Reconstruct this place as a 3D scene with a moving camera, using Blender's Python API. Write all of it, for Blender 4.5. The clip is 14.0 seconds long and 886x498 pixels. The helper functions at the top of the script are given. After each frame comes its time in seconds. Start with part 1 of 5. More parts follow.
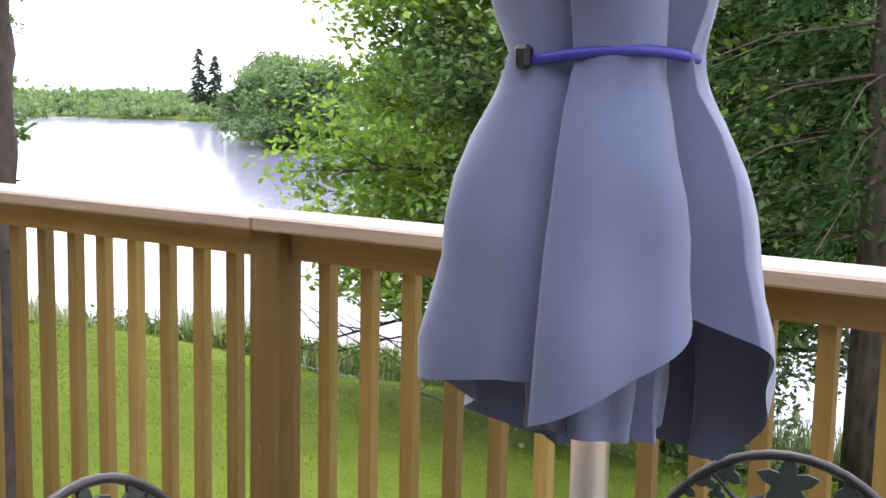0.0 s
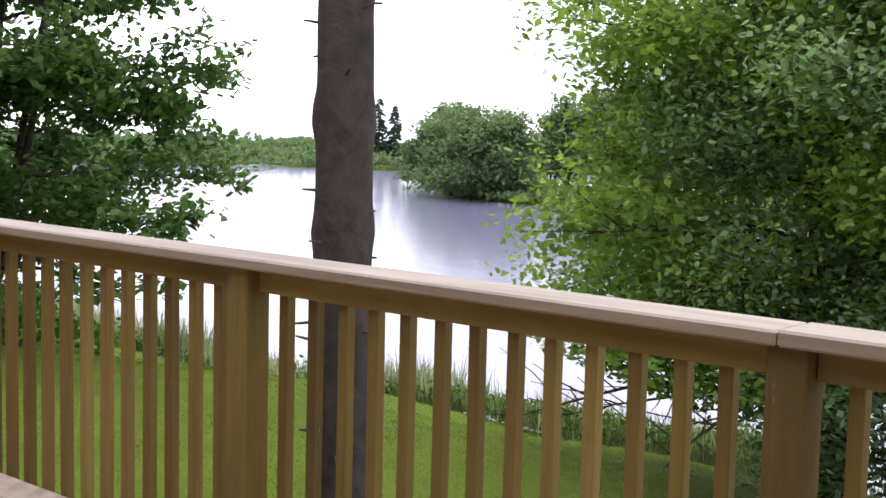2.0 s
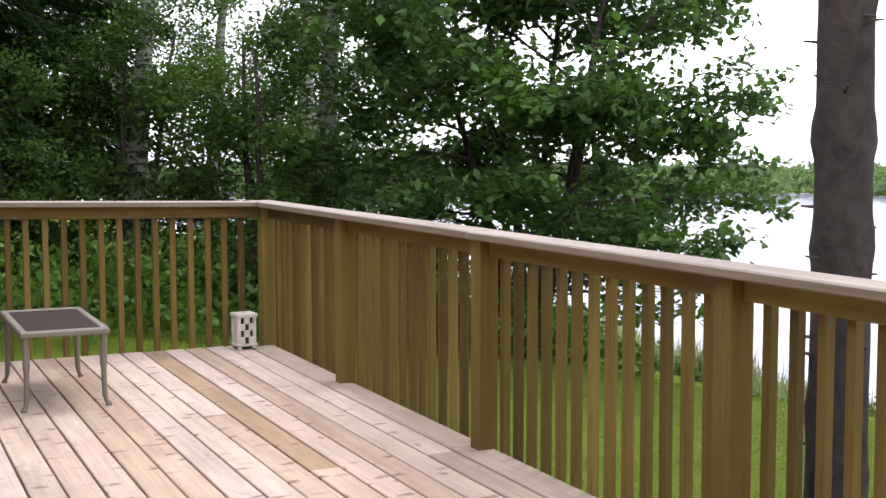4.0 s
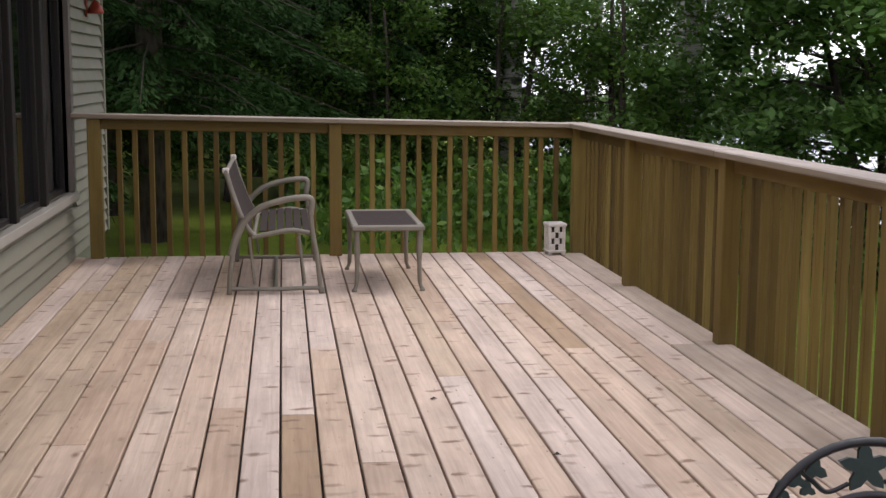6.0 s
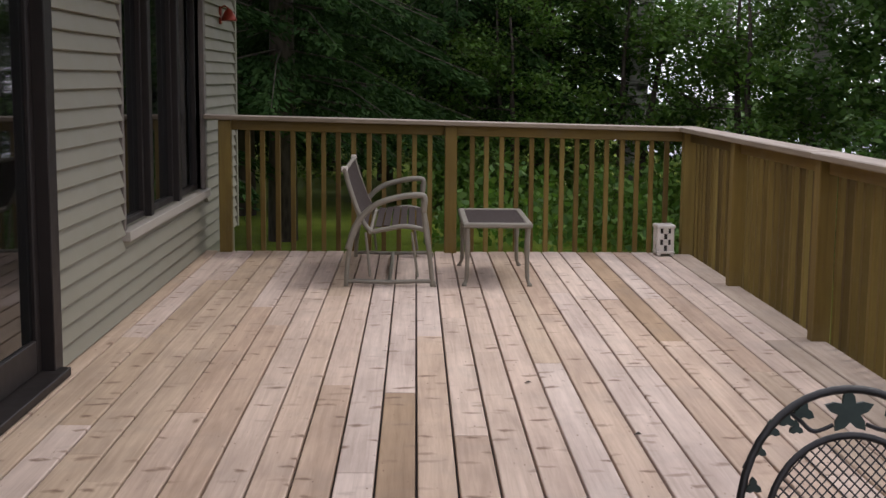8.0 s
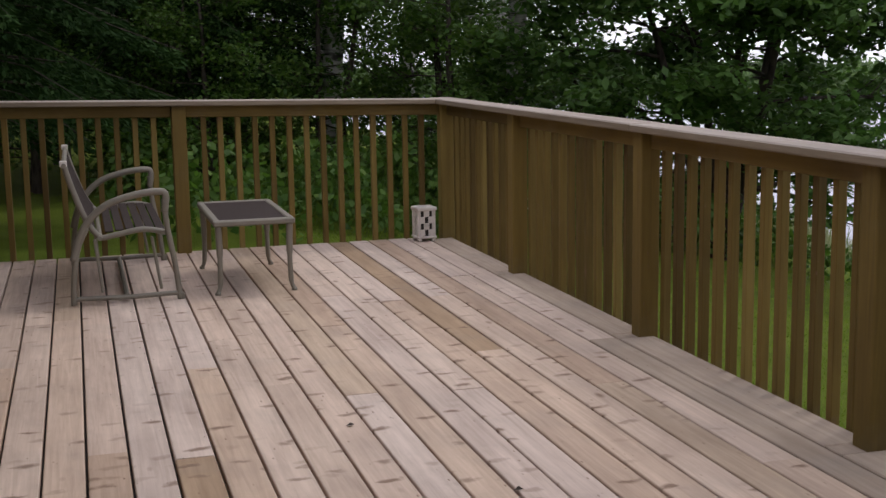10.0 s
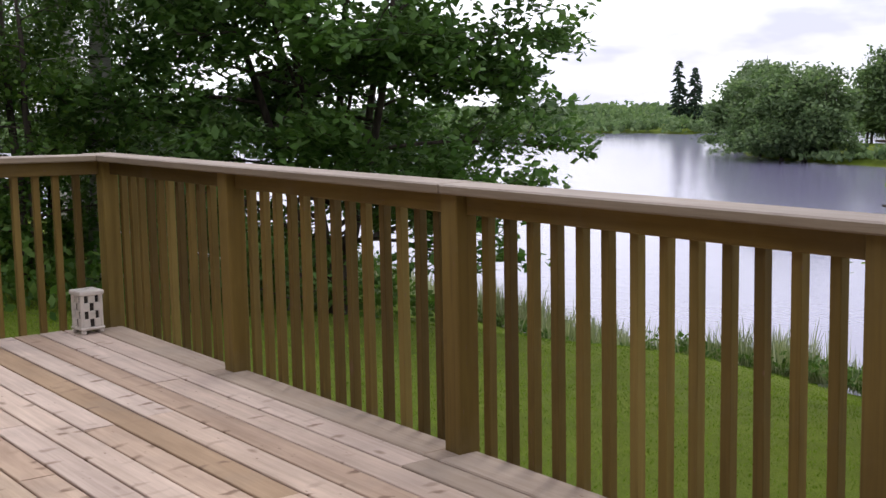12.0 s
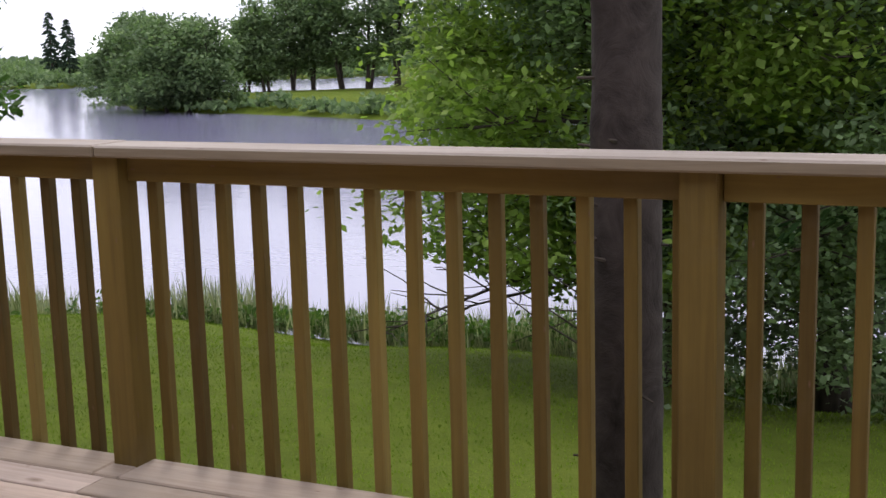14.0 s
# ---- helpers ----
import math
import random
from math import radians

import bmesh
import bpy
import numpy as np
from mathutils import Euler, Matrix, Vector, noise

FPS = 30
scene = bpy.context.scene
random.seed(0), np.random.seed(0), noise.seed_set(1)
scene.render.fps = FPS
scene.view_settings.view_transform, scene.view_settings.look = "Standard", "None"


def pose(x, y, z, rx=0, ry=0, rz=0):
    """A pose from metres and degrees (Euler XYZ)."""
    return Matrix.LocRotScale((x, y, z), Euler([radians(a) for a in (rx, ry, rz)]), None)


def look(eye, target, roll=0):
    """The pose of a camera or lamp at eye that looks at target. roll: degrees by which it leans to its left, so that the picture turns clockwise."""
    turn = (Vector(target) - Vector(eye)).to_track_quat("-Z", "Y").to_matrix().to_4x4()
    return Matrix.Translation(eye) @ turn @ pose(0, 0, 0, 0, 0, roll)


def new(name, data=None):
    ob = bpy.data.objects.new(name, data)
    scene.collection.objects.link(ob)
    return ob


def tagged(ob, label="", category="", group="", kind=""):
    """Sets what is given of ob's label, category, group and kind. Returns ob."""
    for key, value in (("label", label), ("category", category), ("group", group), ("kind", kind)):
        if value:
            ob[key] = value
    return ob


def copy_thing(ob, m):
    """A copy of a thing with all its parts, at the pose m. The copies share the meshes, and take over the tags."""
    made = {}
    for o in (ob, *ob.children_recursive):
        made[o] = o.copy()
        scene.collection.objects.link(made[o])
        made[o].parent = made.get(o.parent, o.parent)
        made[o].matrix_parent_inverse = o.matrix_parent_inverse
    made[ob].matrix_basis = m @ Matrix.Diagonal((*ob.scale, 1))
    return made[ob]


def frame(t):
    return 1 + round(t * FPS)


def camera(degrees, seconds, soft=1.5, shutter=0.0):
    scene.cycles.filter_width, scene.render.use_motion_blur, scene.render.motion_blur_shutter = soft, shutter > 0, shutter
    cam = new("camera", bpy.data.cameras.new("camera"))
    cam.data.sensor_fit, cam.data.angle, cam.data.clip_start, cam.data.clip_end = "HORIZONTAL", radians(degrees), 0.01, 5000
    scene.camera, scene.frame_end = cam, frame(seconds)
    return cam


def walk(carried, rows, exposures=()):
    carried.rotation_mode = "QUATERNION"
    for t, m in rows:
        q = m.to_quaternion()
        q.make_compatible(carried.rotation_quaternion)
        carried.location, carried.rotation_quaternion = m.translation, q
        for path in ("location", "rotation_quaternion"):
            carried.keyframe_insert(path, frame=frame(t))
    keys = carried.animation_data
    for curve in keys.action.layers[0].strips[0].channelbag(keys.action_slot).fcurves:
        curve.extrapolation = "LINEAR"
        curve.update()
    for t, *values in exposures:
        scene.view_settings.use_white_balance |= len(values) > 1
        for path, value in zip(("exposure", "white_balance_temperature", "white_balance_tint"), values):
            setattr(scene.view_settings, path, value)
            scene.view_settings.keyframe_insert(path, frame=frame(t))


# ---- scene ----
cam = camera(38.7, 14.0, soft=1.5)
PATH = [
    (0, (-0.153, -9.078, 1.376), (1.519, -8.016, 1.102), 1.2),
    (0.5, (-0.147, -8.854, 1.376), (1.534, -7.798, 1.131), 1.9),
    (1, (-0.295, -8.602, 1.403), (1.389, -7.546, 1.182), 1.5),
    (1.5, (-0.355, -8.378, 1.406), (1.279, -7.243, 1.199), 0.3),
    (2, (-0.29, -8.171, 1.448), (1.231, -6.888, 1.245), 1.5),
    (2.5, (-0.329, -8.248, 1.433), (1.034, -6.798, 1.235), 0.2),
    (3, (-0.324, -8.26, 1.436), (0.879, -6.673, 1.245), -0.3),
    (3.5, (-0.333, -8.321, 1.442), (0.713, -6.626, 1.262), -0.3),
    (4, (-0.311, -8.525, 1.415), (0.534, -6.719, 1.249), -0.1),
    (4.2, (-0.262, -8.605, 1.41), (0.498, -6.763, 1.236), -0.1),
    (6.3, (0.093, -9.813, 1.411), (0.283, -7.843, 1.123), 0.5),
    (6.5, (0.131, -9.915, 1.434), (0.284, -7.942, 1.143), 0.6),
    (7, (0.129, -10.072, 1.426), (0.201, -8.094, 1.14), 0.4),
    (7.2, (0.157, -10.126, 1.413), (0.191, -8.146, 1.131), 0.5),
    (9.3, (-0.062, -9.357, 1.38), (0.165, -7.388, 1.118), -0.3),
    (9.5, (-0.117, -9.211, 1.378), (0.186, -7.254, 1.104), -0.5),
    (10, (-0.253, -8.795, 1.388), (0.293, -6.898, 1.071), -0.9),
    (10.5, (-0.371, -8.425, 1.397), (0.325, -6.572, 1.109), -0.6),
    (11, (-0.521, -7.993, 1.434), (0.343, -6.21, 1.163), -1.4),
    (11.5, (-0.586, -7.558, 1.389), (0.438, -5.858, 1.133), -0.9),
    (12, (-0.499, -7.053, 1.371), (0.682, -5.459, 1.115), -1.1),
    (12.5, (-0.524, -6.697, 1.372), (0.815, -5.234, 1.121), -1.1),
    (13, (-0.577, -6.375, 1.366), (0.933, -5.088, 1.113), -0.7),
    (13.5, (-0.625, -6.14, 1.362), (1.016, -5.035, 1.071), -1.5),
    (14, (-0.727, -5.922, 1.348), (1.048, -5.07, 0.996), -1.6),
]
walk(cam, [(t, look(eye, target, roll)) for t, eye, target, roll in PATH], exposures=[(0.0, 1.0), (0.5, 0.95), (1.0, 0.82), (1.5, 0.53), (2.0, 0.26), (3.0, 0.1), (4.0, 0.3), (6.3, -0.25), (7.2, -0.34), (9.5, -0.62), (10.0, -0.74), (10.5, -0.71), (11.0, -0.58), (12.5, -0.3), (14.0, -0.25)])

# ---- world, sun, exposure ----
SUN_EL, SUN_AZ = radians(60), radians(62)
world = bpy.data.worlds.new("world")
scene.world = world
world.use_nodes = True
wn, wl = world.node_tree.nodes, world.node_tree.links
wn.clear()
w_out = wn.new("ShaderNodeOutputWorld")
w_bg = wn.new("ShaderNodeBackground")
w_sky = wn.new("ShaderNodeTexSky")
w_sky.sky_type = "NISHITA"
w_sky.sun_disc = False
w_sky.sun_elevation = SUN_EL
w_sky.sun_rotation = SUN_AZ
w_co = wn.new("ShaderNodeTexCoord")
w_map = wn.new("ShaderNodeMapping")
w_map.inputs["Scale"].default_value = (2.2, 2.2, 7.0)
w_noise = wn.new("ShaderNodeTexNoise")
w_noise.inputs["Scale"].default_value = 1.6
w_noise.inputs["Detail"].default_value = 6.0
w_ramp = wn.new("ShaderNodeValToRGB")
w_ramp.color_ramp.elements[0].position, w_ramp.color_ramp.elements[0].color = 0.34, (7.8, 7.9, 9.9, 1)
w_ramp.color_ramp.elements[1].position, w_ramp.color_ramp.elements[1].color = 0.5, (15.8, 15.7, 17.3, 1)
w_mix = wn.new("ShaderNodeMixRGB")
w_mix.inputs[0].default_value = 0.9
wl.new(w_co.outputs["Generated"], w_map.inputs[0])
wl.new(w_map.outputs[0], w_noise.inputs["Vector"])
wl.new(w_noise.outputs["Fac"], w_ramp.inputs[0])
wl.new(w_sky.outputs[0], w_mix.inputs[1])
wl.new(w_ramp.outputs[0], w_mix.inputs[2])
wl.new(w_mix.outputs[0], w_bg.inputs[0])
w_bg.inputs[1].default_value = 0.14
wl.new(w_bg.outputs[0], w_out.inputs[0])

sun_data = bpy.data.lights.new("sun", "SUN")
sun_data.energy, sun_data.angle, sun_data.color = 1.2, radians(14), (1.0, 0.95, 0.88)
sun = new("sun", sun_data)
sun.matrix_world = look((math.sin(SUN_AZ) * 30, math.cos(SUN_AZ) * 30, 30 * math.tan(SUN_EL)), (0, 0, 0))


# ---- materials ----
class Nodes:
    """A short way to write a node material."""

    def __init__(self, name):
        self.m = bpy.data.materials.new(name)
        self.m.use_nodes = True
        self.n, self.l = self.m.node_tree.nodes, self.m.node_tree.links
        self.b = self.n["Principled BSDF"]

    def add(self, kind, **values):
        node = self.n.new("ShaderNode" + kind)
        for key, v in values.items():
            node.inputs[key].default_value = v
        return node

    def link(self, a, b):
        self.l.new(a, b)

    def coords(self, scale, kind="Object", shift=True):
        co = self.n.new("ShaderNodeTexCoord")
        mp = self.add("Mapping", Scale=scale)
        self.link(co.outputs[kind], mp.inputs[0])
        if shift:
            info = self.n.new("ShaderNodeObjectInfo")
            mul = self.add("Math")
            mul.operation = "MULTIPLY"
            mul.inputs[1].default_value = 57.0
            self.link(info.outputs["Random"], mul.inputs[0])
            self.link(mul.outputs[0], mp.inputs["Location"])
        return mp.outputs[0]

    def noise(self, vec, scale, detail=4.0, rough=0.6, distort=0.0):
        t = self.add("TexNoise", Scale=scale, Detail=detail, Roughness=rough, Distortion=distort)
        self.link(vec, t.inputs["Vector"])
        return t.outputs["Fac"]

    def ramp(self, fac, stops):
        r = self.n.new("ShaderNodeValToRGB")
        e = r.color_ramp.elements
        while len(e) < len(stops):
            e.new(0.5)
        for el, (p, c) in zip(e, stops):
            el.position, el.color = p, (*c, 1) if len(c) == 3 else c
        self.link(fac, r.inputs[0])
        return r.outputs[0]

    def mix(self, a, b, fac=0.5, mode="MIX"):
        x = self.n.new("ShaderNodeMixRGB")
        x.blend_type = mode
        for i, v in ((0, fac), (1, a), (2, b)):
            if isinstance(v, (int, float)):
                x.inputs[i].default_value = v
            elif isinstance(v, tuple):
                x.inputs[i].default_value = (*v, 1)
            else:
                self.link(v, x.inputs[i])
        return x.outputs[0]

    def random(self):
        return self.n.new("ShaderNodeObjectInfo").outputs["Random"]

    def island(self):
        return self.n.new("ShaderNodeNewGeometry").outputs["Random Per Island"]

    def bump(self, height, strength=0.2, distance=0.01):
        bp = self.add("Bump", Strength=strength, Distance=distance)
        self.link(height, bp.inputs["Height"])
        self.link(bp.outputs[0], self.b.inputs["Normal"])

    def done(self, color=None, rough=0.6, metal=0.0, spec=0.5):
        if color is not None:
            if isinstance(color, tuple):
                self.b.inputs["Base Color"].default_value = (*color, 1)
            else:
                self.link(color, self.b.inputs["Base Color"])
        if isinstance(rough, (int, float)):
            self.b.inputs["Roughness"].default_value = rough
        else:
            self.link(rough, self.b.inputs["Roughness"])
        self.b.inputs["Metallic"].default_value = metal
        self.b.inputs["Specular IOR Level"].default_value = spec
        return self.m


def wood(name, tones, axis, knots=True, rough=0.75, dirt=0.25, spikes=False, sides=None):
    """Sawn softwood: tone from piece to piece, grain along axis (0 x, 1 y, 2 z), knots, grey weathering."""
    k = Nodes(name)
    grain_scale = [38.0, 38.0, 38.0]
    grain_scale[axis] = 1.6
    v = k.coords(tuple(grain_scale))
    grain = k.noise(v, 1.0, 5.0, 0.65, 0.6)
    soft_scale = [3.0, 3.0, 3.0]
    soft_scale[axis] = 0.9
    v2 = k.coords(tuple(soft_scale))
    soft = k.noise(v2, 1.3, 4.0, 0.6, 0.4)
    n = len(tones)
    tone = k.ramp(k.random(), [(i / (n - 1), c) for i, c in enumerate(tones)])
    col = k.mix(tone, k.ramp(grain, [(0.3, (0.62, 0.56, 0.5)), (0.7, (1.12, 1.1, 1.08))]), 0.55, "MULTIPLY")
    col = k.mix(col, k.ramp(soft, [(0.35, (0.7, 0.66, 0.63)), (0.62, (1.08, 1.06, 1.03))]), 0.6, "MULTIPLY")
    if knots:
        ks = [6.0, 6.0, 6.0]
        ks[axis] = 2.6
        vo = k.add("TexVoronoi", Scale=1.0)
        k.link(k.coords(tuple(ks)), vo.inputs["Vector"])
        spot = k.ramp(vo.outputs["Distance"], [(0.04, (1, 1, 1)), (0.12, (0, 0, 0))])
        some = k.ramp(vo.outputs["Color"], [(0.55, (0, 0, 0)), (0.62, (1, 1, 1))])
        spot = k.mix(spot, some, 1.0, "MULTIPLY")
        col = k.mix(col, (0.16, 0.09, 0.05), k.mix((0, 0, 0), spot, 0.75))
        fs = [26.0, 26.0, 26.0]
        fs[axis] = 9.0
        vf = k.add("TexVoronoi", Scale=1.0)
        k.link(k.coords(tuple(fs)), vf.inputs["Vector"])
        fleck = k.ramp(vf.outputs["Distance"], [(0.04, (1, 1, 1)), (0.12, (0, 0, 0))])
        patchy = k.ramp(k.noise(k.coords((5.0, 5.0, 5.0)), 1.0, 3.0), [(0.44, (0, 0, 0)), (0.58, (0.9, 0.9, 0.9))])
        col = k.mix(col, (0.17, 0.1, 0.065), k.mix(fleck, patchy, 1.0, "MULTIPLY"))
    if spikes:
        ss = [5.0, 5.0, 5.0]
        ss[axis] = 10.0
        wob = k.noise(k.coords((9.0, 9.0, 9.0)), 1.0, 3.0)
        vs = k.add("TexVoronoi", Scale=1.0)
        vs.voronoi_dimensions = "2D"
        k.link(k.mix(k.coords(tuple(ss)), wob, 0.9, "ADD"), vs.inputs["Vector"])
        streak = k.ramp(vs.outputs["Distance"], [(0.09, (1, 1, 1)), (0.24, (0, 0, 0))])
        few = k.ramp(vs.outputs["Color"], [(0.5, (0, 0, 0)), (0.8, (0.9, 0.9, 0.9))])
        col = k.mix(col, (0.2, 0.125, 0.085), k.mix(streak, few, 1.0, "MULTIPLY"))
    stain = k.noise(k.coords((1.0, 1.0, 1.0), shift=False), 2.3, 5.0, 0.65)
    col = k.mix(col, (0.25, 0.225, 0.2), k.ramp(stain, [(0.5, (0, 0, 0)), (0.75, (dirt, dirt, dirt))]))
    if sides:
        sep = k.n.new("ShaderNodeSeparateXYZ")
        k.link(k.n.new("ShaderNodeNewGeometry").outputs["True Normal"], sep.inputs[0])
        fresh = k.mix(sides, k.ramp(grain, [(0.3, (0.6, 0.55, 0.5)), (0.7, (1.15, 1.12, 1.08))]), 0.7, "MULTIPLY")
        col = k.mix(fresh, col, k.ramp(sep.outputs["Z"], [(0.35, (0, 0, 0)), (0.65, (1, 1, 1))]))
    k.bump(grain, 0.35, 0.002)
    return k.done(col, rough, 0, 0.3)


def plain(name, color, rough=0.5, metal=0.0, vary=0.15, scale=6.0, spec=0.5, bump=0.1):
    """A painted or cast surface with faint blotches and fine relief."""
    k = Nodes(name)
    v = k.coords((1, 1, 1))
    a = k.noise(v, scale, 5.0)
    b = k.noise(v, scale * 14, 3.0)
    lo, hi = tuple(c * (1 - vary) for c in color), tuple(min(1.0, c * (1 + vary)) for c in color)
    col = k.ramp(a, [(0.3, lo), (0.7, hi)])
    k.bump(b, bump, 0.002)
    r = k.ramp(a, [(0.3, (rough * 0.85,) * 3), (0.7, (min(1, rough * 1.15),) * 3)])
    return k.done(col, r, metal, spec)


def leaf(name, tones, gloss=0.5, through_light=0.35, spec=0.18):
    """Leaves: tone from leaf to leaf and clump to clump, some light comes through the blade."""
    k = Nodes(name)
    tone = k.ramp(k.island(), [(i / (len(tones) - 1), c) for i, c in enumerate(tones)])
    v = k.coords((1, 1, 1), "Object", False)
    clump = k.ramp(k.noise(v, 0.7, 3.0), [(0.35, (0.72, 0.74, 0.7)), (0.65, (1.2, 1.18, 1.1))])
    col = k.mix(tone, clump, 1.0, "MULTIPLY")
    k.done(col, gloss, 0, spec)
    tr = k.n.new("ShaderNodeBsdfTranslucent")
    k.link(k.mix(col, (1.3, 1.5, 0.9), 1.0, "MULTIPLY"), tr.inputs[0])
    mx = k.n.new("ShaderNodeMixShader")
    mx.inputs[0].default_value = through_light
    k.link(k.b.outputs[0], mx.inputs[1])
    k.link(tr.outputs[0], mx.inputs[2])
    k.link(mx.outputs[0], k.n["Material Output"].inputs[0])
    return k.m


DECK_TONES = [(0.497, 0.368, 0.279), (0.572, 0.441, 0.351), (0.605, 0.478, 0.400), (0.551, 0.420, 0.325), (0.637, 0.519, 0.446), (0.594, 0.473, 0.394), (0.518, 0.394, 0.300)]
M_deck = wood("deck_wood", DECK_TONES, 1, spikes=True)
M_deck_dark = wood("deck_wood_brown", [(0.38, 0.27, 0.18), (0.42, 0.3, 0.2)], 1, spikes=True)
M_deck_tan = wood("deck_wood_tan", [(0.49, 0.375, 0.275), (0.53, 0.415, 0.32), (0.51, 0.395, 0.3)], 1, spikes=True)
M_deck_grey = wood("deck_wood_grey", [(0.4, 0.325, 0.265), (0.44, 0.36, 0.3)], 1, dirt=0.45)
M_deck_pale = wood("deck_wood_pale", [(0.6, 0.49, 0.43), (0.64, 0.535, 0.475)], 1, spikes=True)
RAIL_TONES = [(0.100, 0.065, 0.015), (0.146, 0.100, 0.024), (0.193, 0.133, 0.033), (0.133, 0.089, 0.020), (0.242, 0.177, 0.050)]
M_rail_z = wood("rail_wood_upright", RAIL_TONES, 2, dirt=0.15)
M_rail_y = wood("rail_wood_long", RAIL_TONES, 1, dirt=0.15)
M_rail_x = wood("rail_wood_across", RAIL_TONES, 0, dirt=0.15)
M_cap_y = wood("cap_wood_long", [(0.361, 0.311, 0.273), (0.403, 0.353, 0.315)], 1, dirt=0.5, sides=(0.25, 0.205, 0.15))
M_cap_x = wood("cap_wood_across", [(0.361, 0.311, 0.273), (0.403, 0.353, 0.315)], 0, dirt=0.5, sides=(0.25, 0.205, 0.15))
# near-black brown puts the shade of the board gaps into the frame's colour
M_under = plain("shaded_deck_frame", (0.035, 0.025, 0.018), 0.9, vary=0.3, scale=8.0)
M_siding = plain("siding_paint", (0.195, 0.181, 0.136), 0.6, vary=0.06, scale=3.0)
M_trim = plain("trim_paint", (0.13, 0.11, 0.095), 0.5, vary=0.08)
M_sill = plain("sill_paint", (0.33, 0.3, 0.26), 0.5, vary=0.08)
M_bronze = plain("bronze_frame", (0.016, 0.012, 0.011), 0.5, vary=0.2, spec=0.3)
M_room = plain("room_dark", (0.05, 0.045, 0.04), 0.8)
M_curtain = plain("curtain_cloth", (0.4, 0.42, 0.42), 0.9)
M_roof = plain("soffit_paint", (0.55, 0.52, 0.46), 0.6)
M_canvas_grey = plain("sling_fabric", (0.045, 0.034, 0.031), 0.9, vary=0.2, scale=20.0, spec=0.12, bump=0.4)
M_frame_paint = plain("taupe_metal", (0.2, 0.178, 0.14), 0.5, 0.1, vary=0.1)
M_iron = plain("iron_paint", (0.022, 0.02, 0.021), 0.4, 0.4, vary=0.3, scale=30)
M_iron_green = plain("iron_leaf", (0.018, 0.028, 0.024), 0.45, 0.4, vary=0.3, scale=30)
M_ceramic = plain("ceramic_glaze", (0.66, 0.6, 0.55), 0.3, vary=0.1, scale=12)
M_hole = plain("ceramic_inner_shade", (0.03, 0.025, 0.02), 0.8)
M_pole = plain("pole_metal", (0.62, 0.58, 0.52), 0.3, 0.8, vary=0.1)
M_copper = plain("copper_red", (0.24, 0.03, 0.015), 0.35, 0.4, vary=0.2)
M_strap = plain("strap_blue", (0.012, 0.014, 0.2), 0.6, vary=0.1, scale=40)


def cloth_material():
    k = Nodes("umbrella_canvas")
    v = k.coords((1, 1, 1), "Object", False)
    w = k.add("TexWave", Scale=330.0, Distortion=0.4)
    k.link(v, w.inputs["Vector"])
    a = k.noise(v, 5.0, 5.0)
    col = k.ramp(a, [(0.3, (0.078, 0.094, 0.17)), (0.7, (0.103, 0.122, 0.21))])
    k.bump(k.mix(w.outputs["Fac"], k.noise(v, 300.0, 2.0), 0.5), 0.12, 0.001)
    k.done(col, 0.85, 0, 0.2)
    k.b.inputs["Sheen Weight"].default_value = 0.3
    return k.m


def bark_material(name, dark, light, scale=9.0, stretch=0.28, plates=0.45):
    k = Nodes(name)
    v = k.coords((1.0, 1.0, stretch), "Object", False)
    a = k.noise(v, scale, 6.0, 0.7, 0.8)
    vo = k.add("TexVoronoi", Scale=scale * 2.2)
    k.link(v, vo.inputs["Vector"])
    h = k.mix(a, vo.outputs["Distance"], plates)
    col = k.ramp(h, [(0.25, dark), (0.6, light)])
    moss = k.noise(k.coords((1, 1, 1), "Object", False), 2.0, 4.0)
    col = k.mix(col, tuple(c * 0.45 for c in light), k.ramp(moss, [(0.5, (0, 0, 0)), (0.7, (0.7, 0.7, 0.7))]))
    k.bump(h, 0.8, 0.015)
    return k.done(col, 0.9, 0, 0.2)


def birch_material():
    k = Nodes("birch_bark")
    v = k.coords((1.0, 1.0, 9.0), "Object", False)
    a = k.noise(v, 1.4, 5.0, 0.65)
    col = k.ramp(a, [(0.4, (0.05, 0.045, 0.04)), (0.48, (0.42, 0.4, 0.37)), (0.7, (0.55, 0.53, 0.5))])
    return k.done(col, 0.75, 0, 0.2)


def lawn_material():
    k = Nodes("lawn")
    v = k.coords((1, 1, 1), "Object", False)
    big = k.noise(v, 0.16, 5.0, 0.6)
    mid = k.noise(v, 1.7, 5.0, 0.65)
    fine = k.noise(v, 42.0, 4.0, 0.7)
    col = k.ramp(big, [(0.3, (0.090, 0.131, 0.016)), (0.55, (0.122, 0.167, 0.020)), (0.75, (0.153, 0.194, 0.032))])
    col = k.mix(col, k.ramp(mid, [(0.3, (0.75, 0.78, 0.7)), (0.7, (1.15, 1.12, 1.1))]), 0.8, "MULTIPLY")
    col = k.mix(col, k.ramp(fine, [(0.3, (0.6, 0.62, 0.55)), (0.7, (1.3, 1.25, 1.15))]), 0.7, "MULTIPLY")
    k.bump(fine, 0.9, 0.04)
    return k.done(col, 0.9, 0, 0.1)


